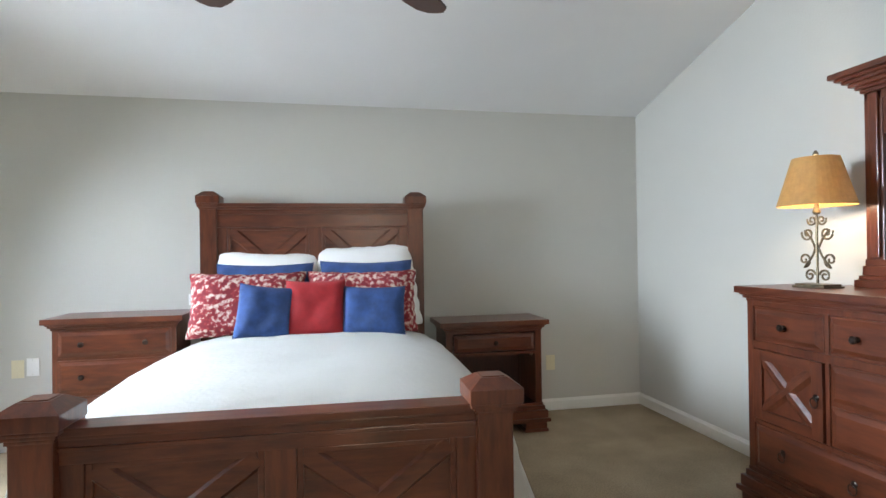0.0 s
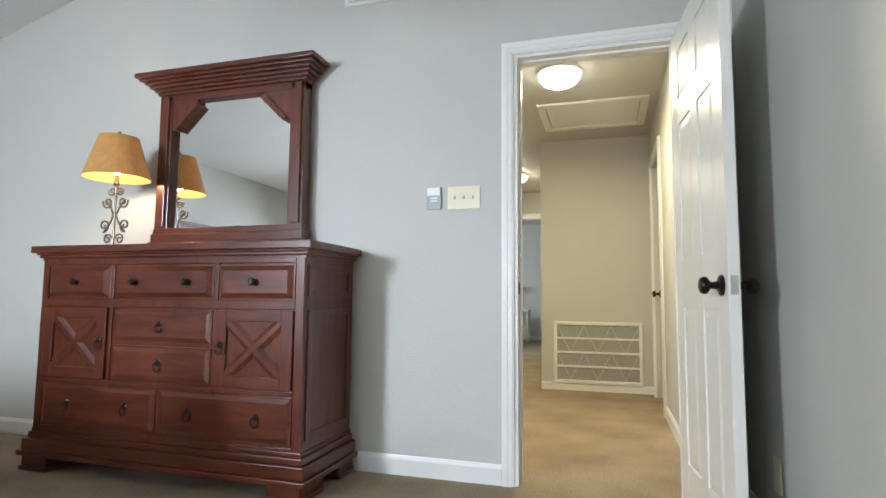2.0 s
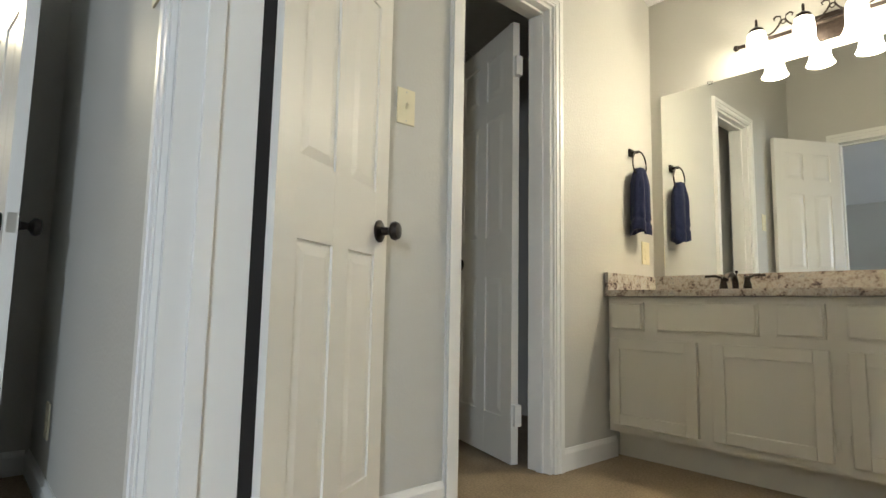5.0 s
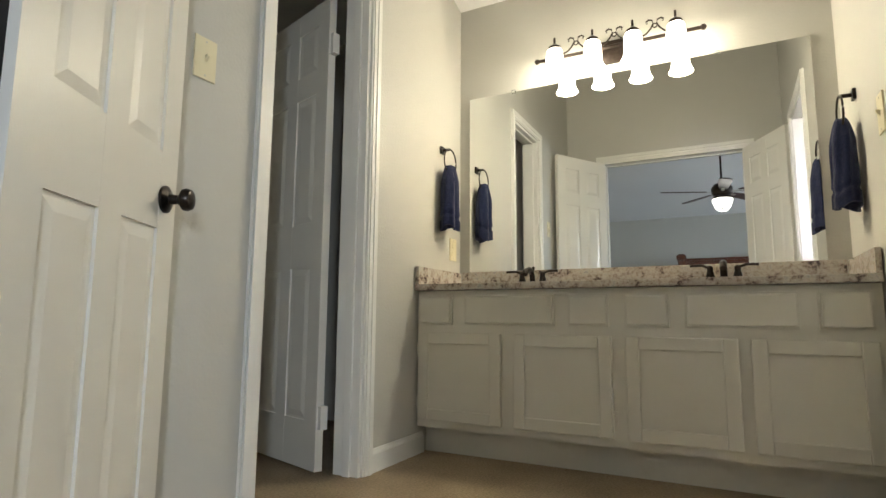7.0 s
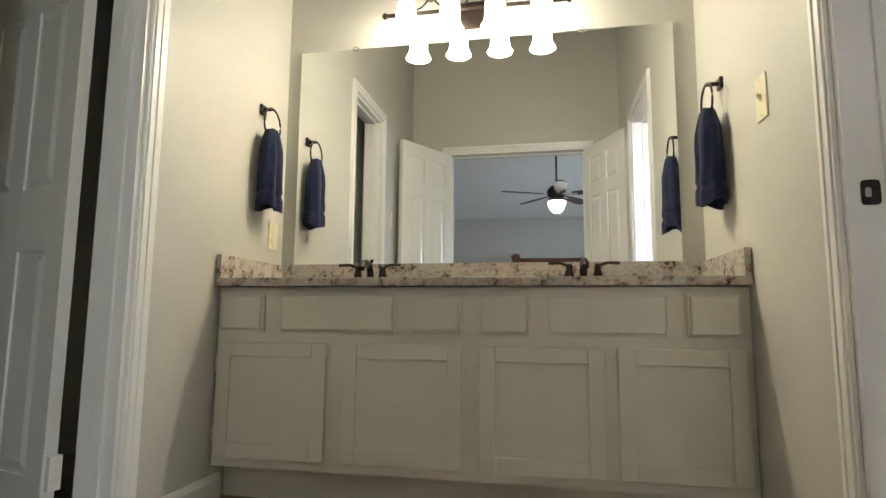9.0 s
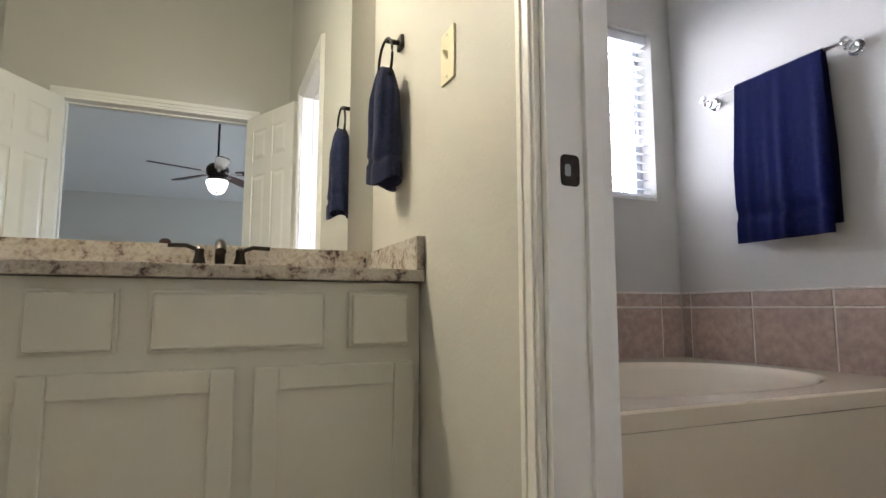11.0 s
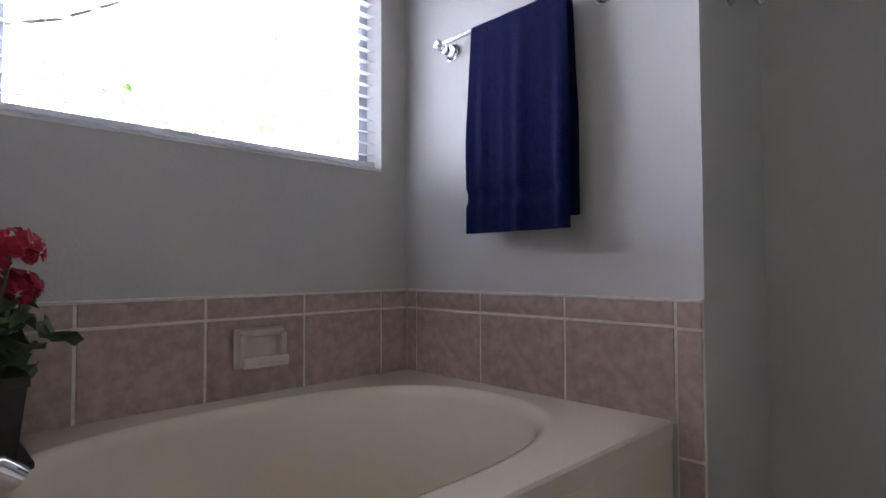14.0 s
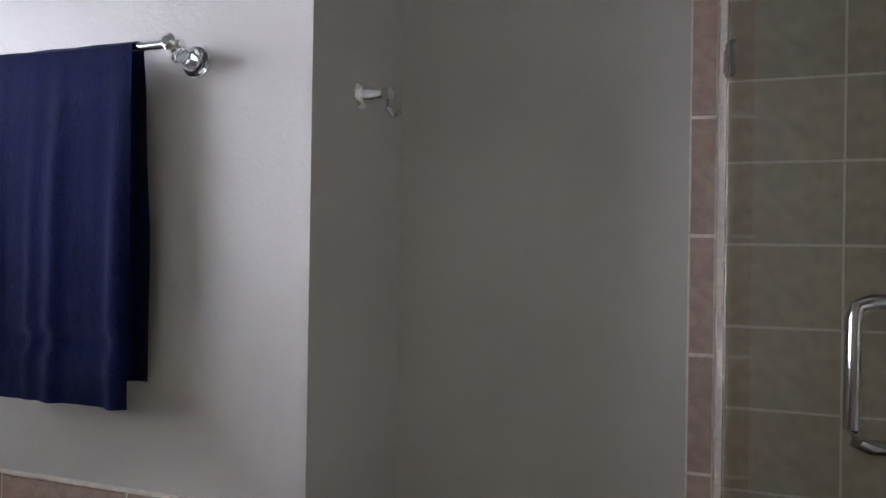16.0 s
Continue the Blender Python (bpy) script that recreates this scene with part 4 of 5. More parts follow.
part("collar", lathe(bmesh.new(), [(0.012, 0.345), (0.018, 0.355), (0.012, 0.372), (0.009, 0.40)], 14), IRON, lamp, smooth=True)
bm = bmesh.new()
rings = []
for r, z in ((0.165, 0.385), (0.098, 0.612), (0.095, 0.612), (0.162, 0.385)):
    rings.append([bm.verts.new((r * math.cos(2 * math.pi * i / 40), r * math.sin(2 * math.pi * i / 40), z)) for i in range(40)])
for a, b in zip(rings, rings[1:] + rings[:1]):
    for i in range(40):
        bm.faces.new((a[i], a[(i + 1) % 40], b[(i + 1) % 40], b[i]))
bmesh.ops.recalc_face_normals(bm, faces=bm.faces[:])
shade = part("shade", bm, SHADE, lamp, "gold parchment shade", smooth=False)
part("bulb_glass", lathe(bmesh.new(), [(0.012, 0.41), (0.022, 0.44), (0.026, 0.47), (0.016, 0.50), (0.004, 0.505)], 14), GLOW_WARM, lamp, "lit bulb", smooth=True).visible_shadow = False
part("finial", lathe(bmesh.new(), [(0.005, 0.605), (0.006, 0.622), (0.014, 0.628), (0.010, 0.64), (0.003, 0.648)], 12), IRON, lamp, smooth=True)
part("harp", tube(bmesh.new(), [(0.0, 0.05 * math.sin(math.pi * i / 12), 0.40 + 0.21 * (i / 12)) for i in range(13)], 0.002, 5), IRON, lamp)

# ceiling fan
FX, FY = 0.48, 1.35
fz = 3.835 - (FY + 1.075) * 0.2811 + 0.07
fan = thing("ceiling_fan", pose(FX, FY, -0.07), "ceiling fan with dark wooden blades and lit glass bowl", "ceiling fan")
part("canopy", lathe(bmesh.new(), [(0.075, fz + 0.02), (0.07, fz - 0.05), (0.02, fz - 0.08)], 20), PULL, fan, smooth=True)
part("downrod", lathe(bmesh.new(), [(0.012, 2.40), (0.012, fz - 0.05)], 12), PULL, fan)
part("motor", lathe(bmesh.new(), [(0.03, 2.42), (0.09, 2.40), (0.125, 2.35), (0.125, 2.29), (0.10, 2.26), (0.05, 2.25)], 28), PULL, fan, "dark bronze motor housing", smooth=True)
part("light_bowl", lathe(bmesh.new(), [(0.105, 2.215), (0.12, 2.20), (0.115, 2.16), (0.08, 2.115), (0.035, 2.095)], 28), GLOW_FAN, fan, "lit frosted glass bowl", smooth=True).visible_shadow = False
part("light_fitter", lathe(bmesh.new(), [(0.05, 2.255), (0.108, 2.235), (0.108, 2.212)], 24), PULL, fan, smooth=True)
part("pull_finial", lathe(bmesh.new(), [(0.006, 2.062), (0.013, 2.075), (0.008, 2.088), (0.012, 2.097)], 12), PULL, fan, smooth=True)
for k in range(5):
    a = 72 * k + 50
    bm = bmesh.new()
    prof = [(0.20, 0.042), (0.30, 0.058), (0.46, 0.068), (0.64, 0.076), (0.71, 0.066), (0.745, 0.035), (0.75, 0.0)]
    loop = [(r, w) for r, w in prof] + [(r, -w) for r, w in prof[-2::-1]]
    lo = [bm.verts.new((r, w, -0.005)) for r, w in loop]
    hi = [bm.verts.new((r, w, 0.005)) for r, w in loop]
    bm.faces.new(hi)
    bm.faces.new(lo[::-1])
    for i in range(len(loop)):
        bm.faces.new((lo[i], lo[(i + 1) % len(loop)], hi[(i + 1) % len(loop)], hi[i]))
    bmesh.ops.recalc_face_normals(bm, faces=bm.faces[:])
    part("blade", bm, BLADE, fan, m=pose(0, 0, 2.30, 0, 0, a) @ pose(0, 0, 0, 11))
    bm = boxed(0.11, 0.27, -0.018, 0.018, -0.006, 0.0, 0.002)
    part("blade_bracket", bm, BRASS_DULL, fan, m=pose(0, 0, 2.295, 0, 0, a) @ pose(0, 0, 0, 11))


# switches, outlets, thermostat. local: x across, y out of the wall, z up
def plate(name, m, w, h, kind, mat, label, count=1):
    t = thing(name, m, label, name.replace("_", " "))
    part("cover_plate", boxed(-w / 2, w / 2, 0, 0.006, -h / 2, h / 2, 0.002), mat, t)
    for i in range(count):
        x = (i - (count - 1) / 2) * 0.046
        if kind == "switch":
            part("toggle", extrude_profile(bmesh.new(), [(0.005, -0.010), (0.005, 0.010), (0.017, 0.012), (0.017, 0.006)], "x", x - 0.004, x + 0.004), mat, t)
        else:
            for z in (0.02, -0.02):
                part("socket", lathe(bmesh.new(), [(0.016, 0.0055), (0.016, 0.008), (0.014, 0.0085)], 14, "y", (x, 0, z)), mat, t)
        for z in (h / 2 - 0.012, -h / 2 + 0.012):
            part("screw", lathe(bmesh.new(), [(0.003, 0.0055), (0.003, 0.0072)], 8, "y", (x, 0, z)), BRASS_DULL, t)
    return t


WEST = lambda x, y, z: pose(x, y, z, 0, 0, 90)
EAST = lambda x, y, z: pose(x, y, z, 0, 0, -90)
plate("light_switch", WEST(3.08, 0.14, 1.348), 0.165, 0.115, "switch", IVORY, "ivory triple light switch plate on the wall", 3)
plate("light_switch", pose(1.605, -1.075, 1.40), 0.075, 0.125, "switch", IVORY, "ivory light switch plate beside the door casing")
plate("light_switch", WEST(1.775, -1.895, 1.36), 0.075, 0.125, "switch", IVORY, "ivory light switch plate between door and closet")
plate("light_switch", EAST(0.005, -2.965, 1.265), 0.075, 0.125, "switch", IVORY, "ivory light switch plate beside the tub doorway")
plate("wall_outlet", pose(2.285, 4.02, 0.385, 0, 0, 180), 0.075, 0.12, "outlet", IVORY, "ivory wall outlet near the nightstand")
plate("wall_outlet", pose(-1.51, 4.02, 0.545, 0, 0, 180), 0.075, 0.12, "outlet", IVORY, "ivory wall outlet low on the wall")
plate("wall_outlet", pose(-1.42, 4.02, 0.555, 0, 0, 180), 0.075, 0.12, "outlet", WHITE_PLASTIC, "white wall jack plate beside the outlet")
plate("wall_outlet", pose(2.66, -1.075, 0.27), 0.075, 0.12, "outlet", IVORY, "ivory wall outlet behind the open door")
plate("wall_outlet", WEST(1.775, -3.515, 0.985), 0.075, 0.12, "outlet", IVORY, "ivory outlet behind the hanging towel")
th = thing("thermostat", WEST(3.08, 0.292, 1.35), "small grey wall thermostat with white face", "thermostat")
part("backplate", boxed(-0.038, 0.038, 0, 0.012, -0.057, 0.057, 0.003), GREY_PLASTIC, th)
part("face", boxed(-0.034, 0.034, 0.012, 0.02, 0.012, 0.053, 0.003), WHITE_PLASTIC, th)
for z in (0.0, -0.014):
    part("button", boxed(-0.018, 0.018, 0.012, 0.015, z - 0.004, z + 0.003, 0.001), WHITE_PLASTIC, th)
bs = thing("bed_switch", pose(-0.42, 4.02, 0.98, 0, 0, 180), "small white rocker control beside the headboard", "switch")
part("case", boxed(-0.016, 0.016, 0, 0.02, -0.04, 0.04, 0.004), WHITE_PLASTIC, bs)

av = thing("wall_vent", pose(3.08, 0.51, 2.42), "white slatted air vent high on the wall", "air vent")
vw = 0.30
for a, b, c, d in ((0, vw, 0, 0.02), (0, vw, 0.17, 0.19), (0, 0.02, 0.02, 0.17), (vw - 0.02, vw, 0.02, 0.17)):
    part("vent_frame", boxed(-0.012, 0, a, b, c, d, 0.002), TRIM, av)
# near-black sheet paints the shaded depth behind the slats
part("vent_backing", boxed(-0.003, 0, 0.02, vw - 0.02, 0.02, 0.17), GAP_SHADE, av)
for i in range(7):
    part("slat", boxed(-0.010, -0.003, 0.02, vw - 0.02, 0.026 + i * 0.021, 0.038 + i * 0.021, 0.001), TRIM, av)

# ---- hallway ----
for x, y in ((4.19, -0.24), (7.28, 0.55)):
    t = thing("ceiling_light", pose(x, y, 2.4), "lit frosted glass dome light on the hallway ceiling", "ceiling light", "hallway lights")
    part("pan", lathe(bmesh.new(), [(0.15, 0.0), (0.15, -0.02), (0.13, -0.03)], 28), WHITE_PLASTIC, t, smooth=True)
    part("dome", lathe(bmesh.new(), [(0.14, -0.022), (0.138, -0.05), (0.11, -0.085), (0.06, -0.108), (0.01, -0.115)], 28), GLOW_WARM, t, "lit frosted dome", smooth=True).visible_shadow = False
hatch = thing("attic_hatch", pose(0, 0, 2.4), "attic hatch panel with painted wooden frame", "attic hatch")
part("hatch_panel", boxed(4.88, 5.42, -0.79, -0.08, -0.008, -0.001), CEILING, hatch)
bm = bmesh.new()
for a, b, c, d in ((4.80, 4.87, -0.86, -0.01), (5.43, 5.50, -0.86, -0.01), (4.87, 5.43, -0.86, -0.80), (4.87, 5.43, -0.07, -0.01)):
    box(bm, a, b, c, d, -0.02, -0.0005, 0.004)
part("hatch_frame", bm, TRIM, hatch)
gr = thing("return_air_grille", pose(5.90, -0.42, 0.07), "white framed return air grille with filter behind", "air grille")
part("filter", boxed(-0.012, -0.004, -0.38, 0.36, 0.03, 0.54), FILTER, gr, "grey pleated filter")
bm = bmesh.new()
for a, b, c, d in ((-0.41, -0.38, 0.0, 0.57), (0.36, 0.39, 0.0, 0.57), (-0.38, 0.36, 0.0, 0.03), (-0.38, 0.36, 0.54, 0.57)):
    box(bm, -0.024, -0.002, a, b, c, d, 0.003)
part("grille_frame", bm, TRIM, gr)
for z in (0.155, 0.285, 0.415):
    part("slat", boxed(-0.022, -0.012, -0.38, 0.36, z - 0.009, z + 0.009, 0.002), TRIM, gr)
for i in range(6):
    y0 = -0.38 + i * 0.1233
    for z0, z1 in ((0.035, 0.285), (0.285, 0.535)):
        a, b = (z0, z1) if i % 2 else (z1, z0)
        part("wire", tube(bmesh.new(), [(-0.014, y0, a), (-0.014, y0 + 0.1233, b)], 0.0028, 5), FILTER_WIRE, gr)

# far room glimpsed through the corridor
ns = thing("white_nightstand", pose(11.25, 1.18, 0), "small white nightstand with drawer in the far room", "nightstand")
part("body", boxed(0, 0.40, -0.22, 0.22, 0.06, 0.32, 0.006), TRIM, ns)
part("top", boxed(-0.02, 0.42, -0.24, 0.24, 0.60, 0.63, 0.004), TRIM, ns)
for y in (-0.22, 0.18):
    part("side_panel", boxed(0, 0.40, y, y + 0.04, 0.32, 0.60), TRIM, ns)
part("back_panel", boxed(0.38, 0.40, -0.18, 0.18, 0.32, 0.60), TRIM, ns)
part("drawer", boxed(-0.012, 0.0, -0.19, 0.19, 0.09, 0.29, 0.004), TRIM, ns)
part("knob", lathe(bmesh.new(), [(0.02, -0.035), (0.02, -0.02), (0.008, -0.012)], 12, "x", (0, 0, 0.2)), KNOB, ns)
for x in (0.03, 0.33):
    for y in (-0.2, 0.16):
        part("leg", boxed(x, x + 0.04, y, y + 0.04, 0, 0.06), TRIM, ns)
fb = thing("far_bed", pose(10.1, 1.62, 0), "metal bed with black and white bedding", "bed")
part("bedding", boxed(0, 1.85, -0.13, 0.9, 0.22, 0.62, 0.08), DARK_FABRIC, fb)
part("pillow", lathe(bmesh.new(), [(0.02, -0.22), (0.10, -0.16), (0.11, 0.12), (0.02, 0.2)], 14, "y", (1.55, 0.15, 0.70)), SHEET, fb, smooth=True)
bm = tube(bmesh.new(), [(1.88, -0.14, 0.0), (1.88, -0.14, 1.02), (1.88, 0.92, 1.02), (1.88, 0.92, 0.0)], 0.014, 8)
part("headboard_frame", bm, KNOB, fb, "dark metal headboard")
for i in range(6):
    part("spindle", tube(bmesh.new(), [(1.88, 0.02 + i * 0.15, 0.3), (1.88, 0.02 + i * 0.15, 1.02)], 0.007, 6), KNOB, fb)
for x in (0.05, 1.8):
    for y in (-0.1, 0.87):
        part("leg", boxed(x, x + 0.03, y, y + 0.03, 0, 0.25), KNOB, fb)
sc = thing("wall_sconce", pose(11.99, 1.28, 0.98), "white ornamental wall bracket in the far room", "wall ornament")
part("bracket", extrude_profile(bmesh.new(), [(-0.13, 0.12), (0.13, 0.12), (0.10, 0.06), (0.04, -0.02), (0.03, -0.14), (-0.03, -0.14), (-0.04, -0.02), (-0.10, 0.06)], "x", -0.08, 0.0), WHITE_PLASTIC, sc)
part("bowl", lathe(bmesh.new(), [(0.03, 0.02), (0.10, 0.07), (0.12, 0.12)], 16, "z", (-0.10, 0, 0.0)), GREY_PLASTIC, sc, smooth=True)

# ---- bathroom: vanity ----
VF = -3.15
van = thing("vanity_cabinet", pose(0, 0, 0), "cream painted vanity cabinet with four doors and drawers", "vanity cabinet")
bm = boxed(0.008, 1.772, -3.605, VF, 0.125, 0.745)
part("carcass", bm, CABINET, van)
part("toe_kick", boxed(0.008, 1.772, -3.6, -3.235, 0.0, 0.125), CABINET, van)
doors = [(1.352, 1.758), (0.884, 1.292), (0.438, 0.828), (0.030, 0.398)]
for i, (a, b) in enumerate(doors):
    d = part("cabinet_door", boxed(a, b, VF + 0.001, VF + 0.010, 0.16, 0.553, 0.002), CABINET, van)
    w = 0.05
    for c, e, f, g in ((a, a + w, 0.16, 0.553), (b - w, b, 0.16, 0.553), (a + w, b - w, 0.16, 0.16 + w), (a + w, b - w, 0.553 - w, 0.553)):
        part("stile" if g - f > 0.1 else "door_rail", boxed(c, e, VF + 0.0095, VF + 0.022, f, g, 0.004), CABINET, d)
    hx = b + 0.005 if i % 2 == 0 else a - 0.005
    for z in (0.235, 0.475):
        bm = boxed(hx - 0.012, hx + 0.012, VF + 0.0005, VF + 0.004, z - 0.028, z + 0.028, 0.001)
        lathe(bm, [(0.005, z - 0.03), (0.005, z + 0.03)], 10, "z", (hx - 0.004 if i % 2 == 0 else hx + 0.004, VF + 0.008, 0))
        part("hinge", bm, CABINET, d, "painted-over hinge")
for a, b in ((1.590, 1.760), (1.112, 1.528), (0.890, 1.055), (0.665, 0.830), (0.244, 0.610), (0.036, 0.190)):
    bm = boxed(a, b, VF + 0.001, VF + 0.012, 0.590, 0.722, 0.002)
    box(bm, a + 0.007, b - 0.007, VF + 0.011, VF + 0.023, 0.597, 0.715, 0.007)
    part("drawer_front", bm, CABINET, van)
top = thing("granite_countertop", pose(0, 0, 0), "speckled granite vanity counter with backsplash", "countertop")
part("slab", boxed(0.008, 1.772, -3.605, -3.112, 0.747, 0.777, 0.004), GRANITE, top)
part("backsplash", boxed(0.03, 1.75, -3.604, -3.584, 0.7775, 0.867, 0.003), GRANITE, top)
for a in (0.008, 1.752):
    part("side_splash", boxed(a, a + 0.020, -3.583, -3.116, 0.7775, 0.862, 0.003), GRANITE, top)
for x in (1.313, 0.474):
    f = thing("faucet", pose(x, -3.47, 0.777), "dark bronze two-handled bathroom faucet", "faucet", "vanity faucets")
    part("base_plate", boxed(-0.075, 0.075, -0.025, 0.025, 0, 0.012, 0.005), KNOB, f)
    part("spout", tube(bmesh.new(), [(0, 0, 0.01), (0, 0.0, 0.045), (0, 0.015, 0.068), (0, 0.05, 0.078), (0, 0.10, 0.066), (0, 0.112, 0.050)], 0.014, 12), KNOB, f, smooth=True)
    part("lift_rod", lathe(bmesh.new(), [(0.003, 0.06), (0.003, 0.085), (0.008, 0.090), (0.006, 0.098)], 10, "z", (0, -0.018, 0)), KNOB, f)
    for s in (1, -1):
        h = part("handle", lathe(bmesh.new(), [(0.020, 0.01), (0.017, 0.03), (0.012, 0.05), (0.013, 0.065), (0.006, 0.072)], 14, "z", (s * 0.052, 0, 0)), KNOB, f, smooth=True)
        part("lever", tube(bmesh.new(), [(s * 0.052, 0, 0.062), (s * 0.085, 0.006, 0.074), (s * 0.130, 0.012, 0.072)], 0.006, 8), KNOB, h, smooth=True)
vm = thing("vanity_mirror", pose(0, 0, 0), "large frameless mirror above the vanity counter", "mirror")
part("glass", boxed(0.090, 1.712, -3.607, -3.602, 0.868, 1.85), MIRROR, vm)
for x in (0.45, 1.45):
    part("clip", boxed(x - 0.012, x + 0.012, -3.609, -3.598, 1.842, 1.86, 0.002), CLEAR, vm, "clear mirror clip")

vl = thing("vanity_light", pose(0, -3.61, 0), "four-globe bronze vanity light with lit bell shades", "vanity light")
part("back_plate", boxed(0.82, 0.98, 0, 0.018, 1.90, 2.02, 0.006), PULL, vl, "bronze mounting plate")
part("bar", tube(bmesh.new(), [(0.505, 0.06, 1.965), (1.295, 0.06, 1.965)], 0.009, 10), PULL, vl)
for x in (0.502, 1.298):
    part("end_ball", lathe(bmesh.new(), [(0.004, -0.014), (0.014, -0.006), (0.014, 0.006), (0.004, 0.014)], 12, "x", (x, 0.06, 1.965)), PULL, vl, smooth=True)
LX = (0.615, 0.805, 0.995, 1.185)
for x in LX:
    bm = bmesh.new()
    rings = []
    for r, z in ((0.028, 1.985), (0.038, 1.968), (0.043, 1.925), (0.042, 1.887), (0.047, 1.862), (0.059, 1.840), (0.056, 1.840), (0.044, 1.862), (0.039, 1.887), (0.040, 1.925), (0.035, 1.966), (0.025, 1.983)):
        rings.append([bm.verts.new((x + r * math.cos(2 * math.pi * i / 24), 0.125 + r * math.sin(2 * math.pi * i / 24), z)) for i in range(24)])
    for a, b in zip(rings, rings[1:] + rings[:1]):
        for i in range(24):
            bm.faces.new((a[i], a[(i + 1) % 24], b[(i + 1) % 24], b[i]))
    bmesh.ops.recalc_face_normals(bm, faces=bm.faces[:])
    part("shade", bm, GLOW_WARM, vl, "lit frosted bell shade", smooth=True).visible_shadow = False
    part("socket_cap", lathe(bmesh.new(), [(0.034, 1.975), (0.030, 1.992), (0.012, 2.005), (0.006, 2.01), (0.006, 2.04), (0.002, 2.045)], 16, "z", (x, 0.125, 0)), PULL, vl, smooth=True)
    part("arm", tube(bmesh.new(), [(x, 0.06, 1.965), (x, 0.09, 1.985), (x, 0.125, 1.998)], 0.006, 8), PULL, vl)
for xa, xb in zip(LX, LX[1:]):
    xm = (xa + xb) / 2
    for s in (1, -1):
        part("scroll", tube(bmesh.new(), [(xm + s * 0.078, 0.065, 1.985), (xm + s * 0.062, 0.065, 1.978), (xm + s * 0.040, 0.065, 1.988), (xm + s * 0.020, 0.065, 2.010), (xm + s * 0.008, 0.065, 2.032), (xm + s * 0.012, 0.065, 2.050), (xm + s * 0.028, 0.065, 2.056), (xm + s * 0.040, 0.065, 2.048), (xm + s * 0.036, 0.065, 2.038)], 0.0042, 6), PULL, vl, smooth=True)
    part("scroll_ring", tube(bmesh.new(), [(xm + 0.010 * math.cos(a), 0.065, 2.022 + 0.010 * math.sin(a)) for a in [2 * math.pi * i / 14 for i in range(15)]], 0.003, 6), PULL, vl, smooth=True)


# hand towels on rings
def towel_ring(m, label):
    t = thing("towel_ring", m, "bronze towel ring on a square wall post", "towel ring", "vanity towel rings")
    part("post", stepped(bmesh.new(), -0.02, 0.02, 0, 0.012, [(0, -0.02, 0.02)], bevel=0.003), KNOB, t)
    part("arm", tube(bmesh.new(), [(0, 0.01, 0), (0, 0.05, 0.0)], 0.008, 8), KNOB, t)
    pts = [(0.068 * math.sin(a), 0.052, -0.068 + 0.068 * math.cos(a)) for a in [2 * math.pi * i / 28 for i in range(29)]]
    part("ring", tube(bmesh.new(), pts, 0.004, 8), KNOB, t, smooth=True)
    tw = thing("hand_towel", m, label, "towel", "hand towels on rings")
    bm = bmesh.new()
    n, k = 34, 44
    rows = []
    for j in range(n + 1):
        f = j / n
        z = -0.088 - 0.335 * f
        open_ = min(1, f * 4.0) ** 0.6
        w = 0.030 + 0.026 * open_ + 0.008 * f
        th_ = 0.017 + 0.020 * open_ + 0.008 * f
        band = 0.90 if 0.77 < f < 0.83 else 1.0
        row = []
        for i in range(k):
            a = 2 * math.pi * i / k
            c, s_ = math.cos(a), math.sin(a)
            crease = math.exp(-((c - 0.12 + 0.10 * f) / 0.16) ** 2)
            out = 1 - (0.48 if s_ > 0 else 0.30) * crease * (0.45 + 0.55 * open_)
            wrinkle = 1 + 0.05 * math.sin(a * 6 + 2.2 * f) * open_ + 0.06 * noise.noise(Vector((c * 2.5, s_ * 2.5, f * 4 + 3)))
            sag = 0.014 * math.sin(a * 2 + 0.7) * f - (0.020 * (abs(c) - 0.4) ** 2 if j == 0 else 0)
            row.append(bm.verts.new((w * math.copysign(abs(c) ** 0.8, c) * wrinkle * band, 0.052 + th_ * s_ * out * wrinkle * band, z + sag)))
        rows.append(row)
    for scale_, lift in ((0.82, 0.0), (0.70, 0.035)):
        mid = sum((v.co for v in rows[n]), Vector()) / k
        rows.append([bm.verts.new(mid + (v.co - mid) * scale_ + Vector((0, 0, lift))) for v in rows[n]])
    for a, b in zip(rows, rows[1:]):
        for i in range(k):
            bm.faces.new((a[i], a[(i + 1) % k], b[(i + 1) % k], b[i]))
    bm.faces.new(rows[0][::-1])
    bm.faces.new(rows[-1])
    bmesh.ops.recalc_face_normals(bm, faces=bm.faces[:])
    part("towel_cloth", bm, TOWEL_SLATE, tw, smooth=True)


towel_ring(WEST(1.775, -3.38, 1.50), "navy hand towel hanging folded through a bronze ring")
towel_ring(EAST(0.005, -3.31, 1.455), "navy hand towel hanging beside the light switch")

# strike plate on the tub doorway jamb
sp = thing("strike_plate", pose(-0.038, -2.572, 0.905), "dark bronze strike plate let into the jamb", "strike plate")
bm = bmesh.new()
out_ = [(0.018 * math.copysign(abs(math.cos(a)) ** 0.35, math.cos(a)), 0.026 * math.copysign(abs(math.sin(a)) ** 0.35, math.sin(a))) for a in [2 * math.pi * (i + 0.5) / 32 for i in range(32)]]
in_ = [(0.005 + 0.006 * math.copysign(abs(math.cos(a)) ** 0.5, math.cos(a)), 0.010 * math.copysign(abs(math.sin(a)) ** 0.5, math.sin(a))) for a in [2 * math.pi * (i + 0.5) / 32 for i in range(32)]]
ro = [bm.verts.new((x, 0.0025, z)) for x, z in out_]
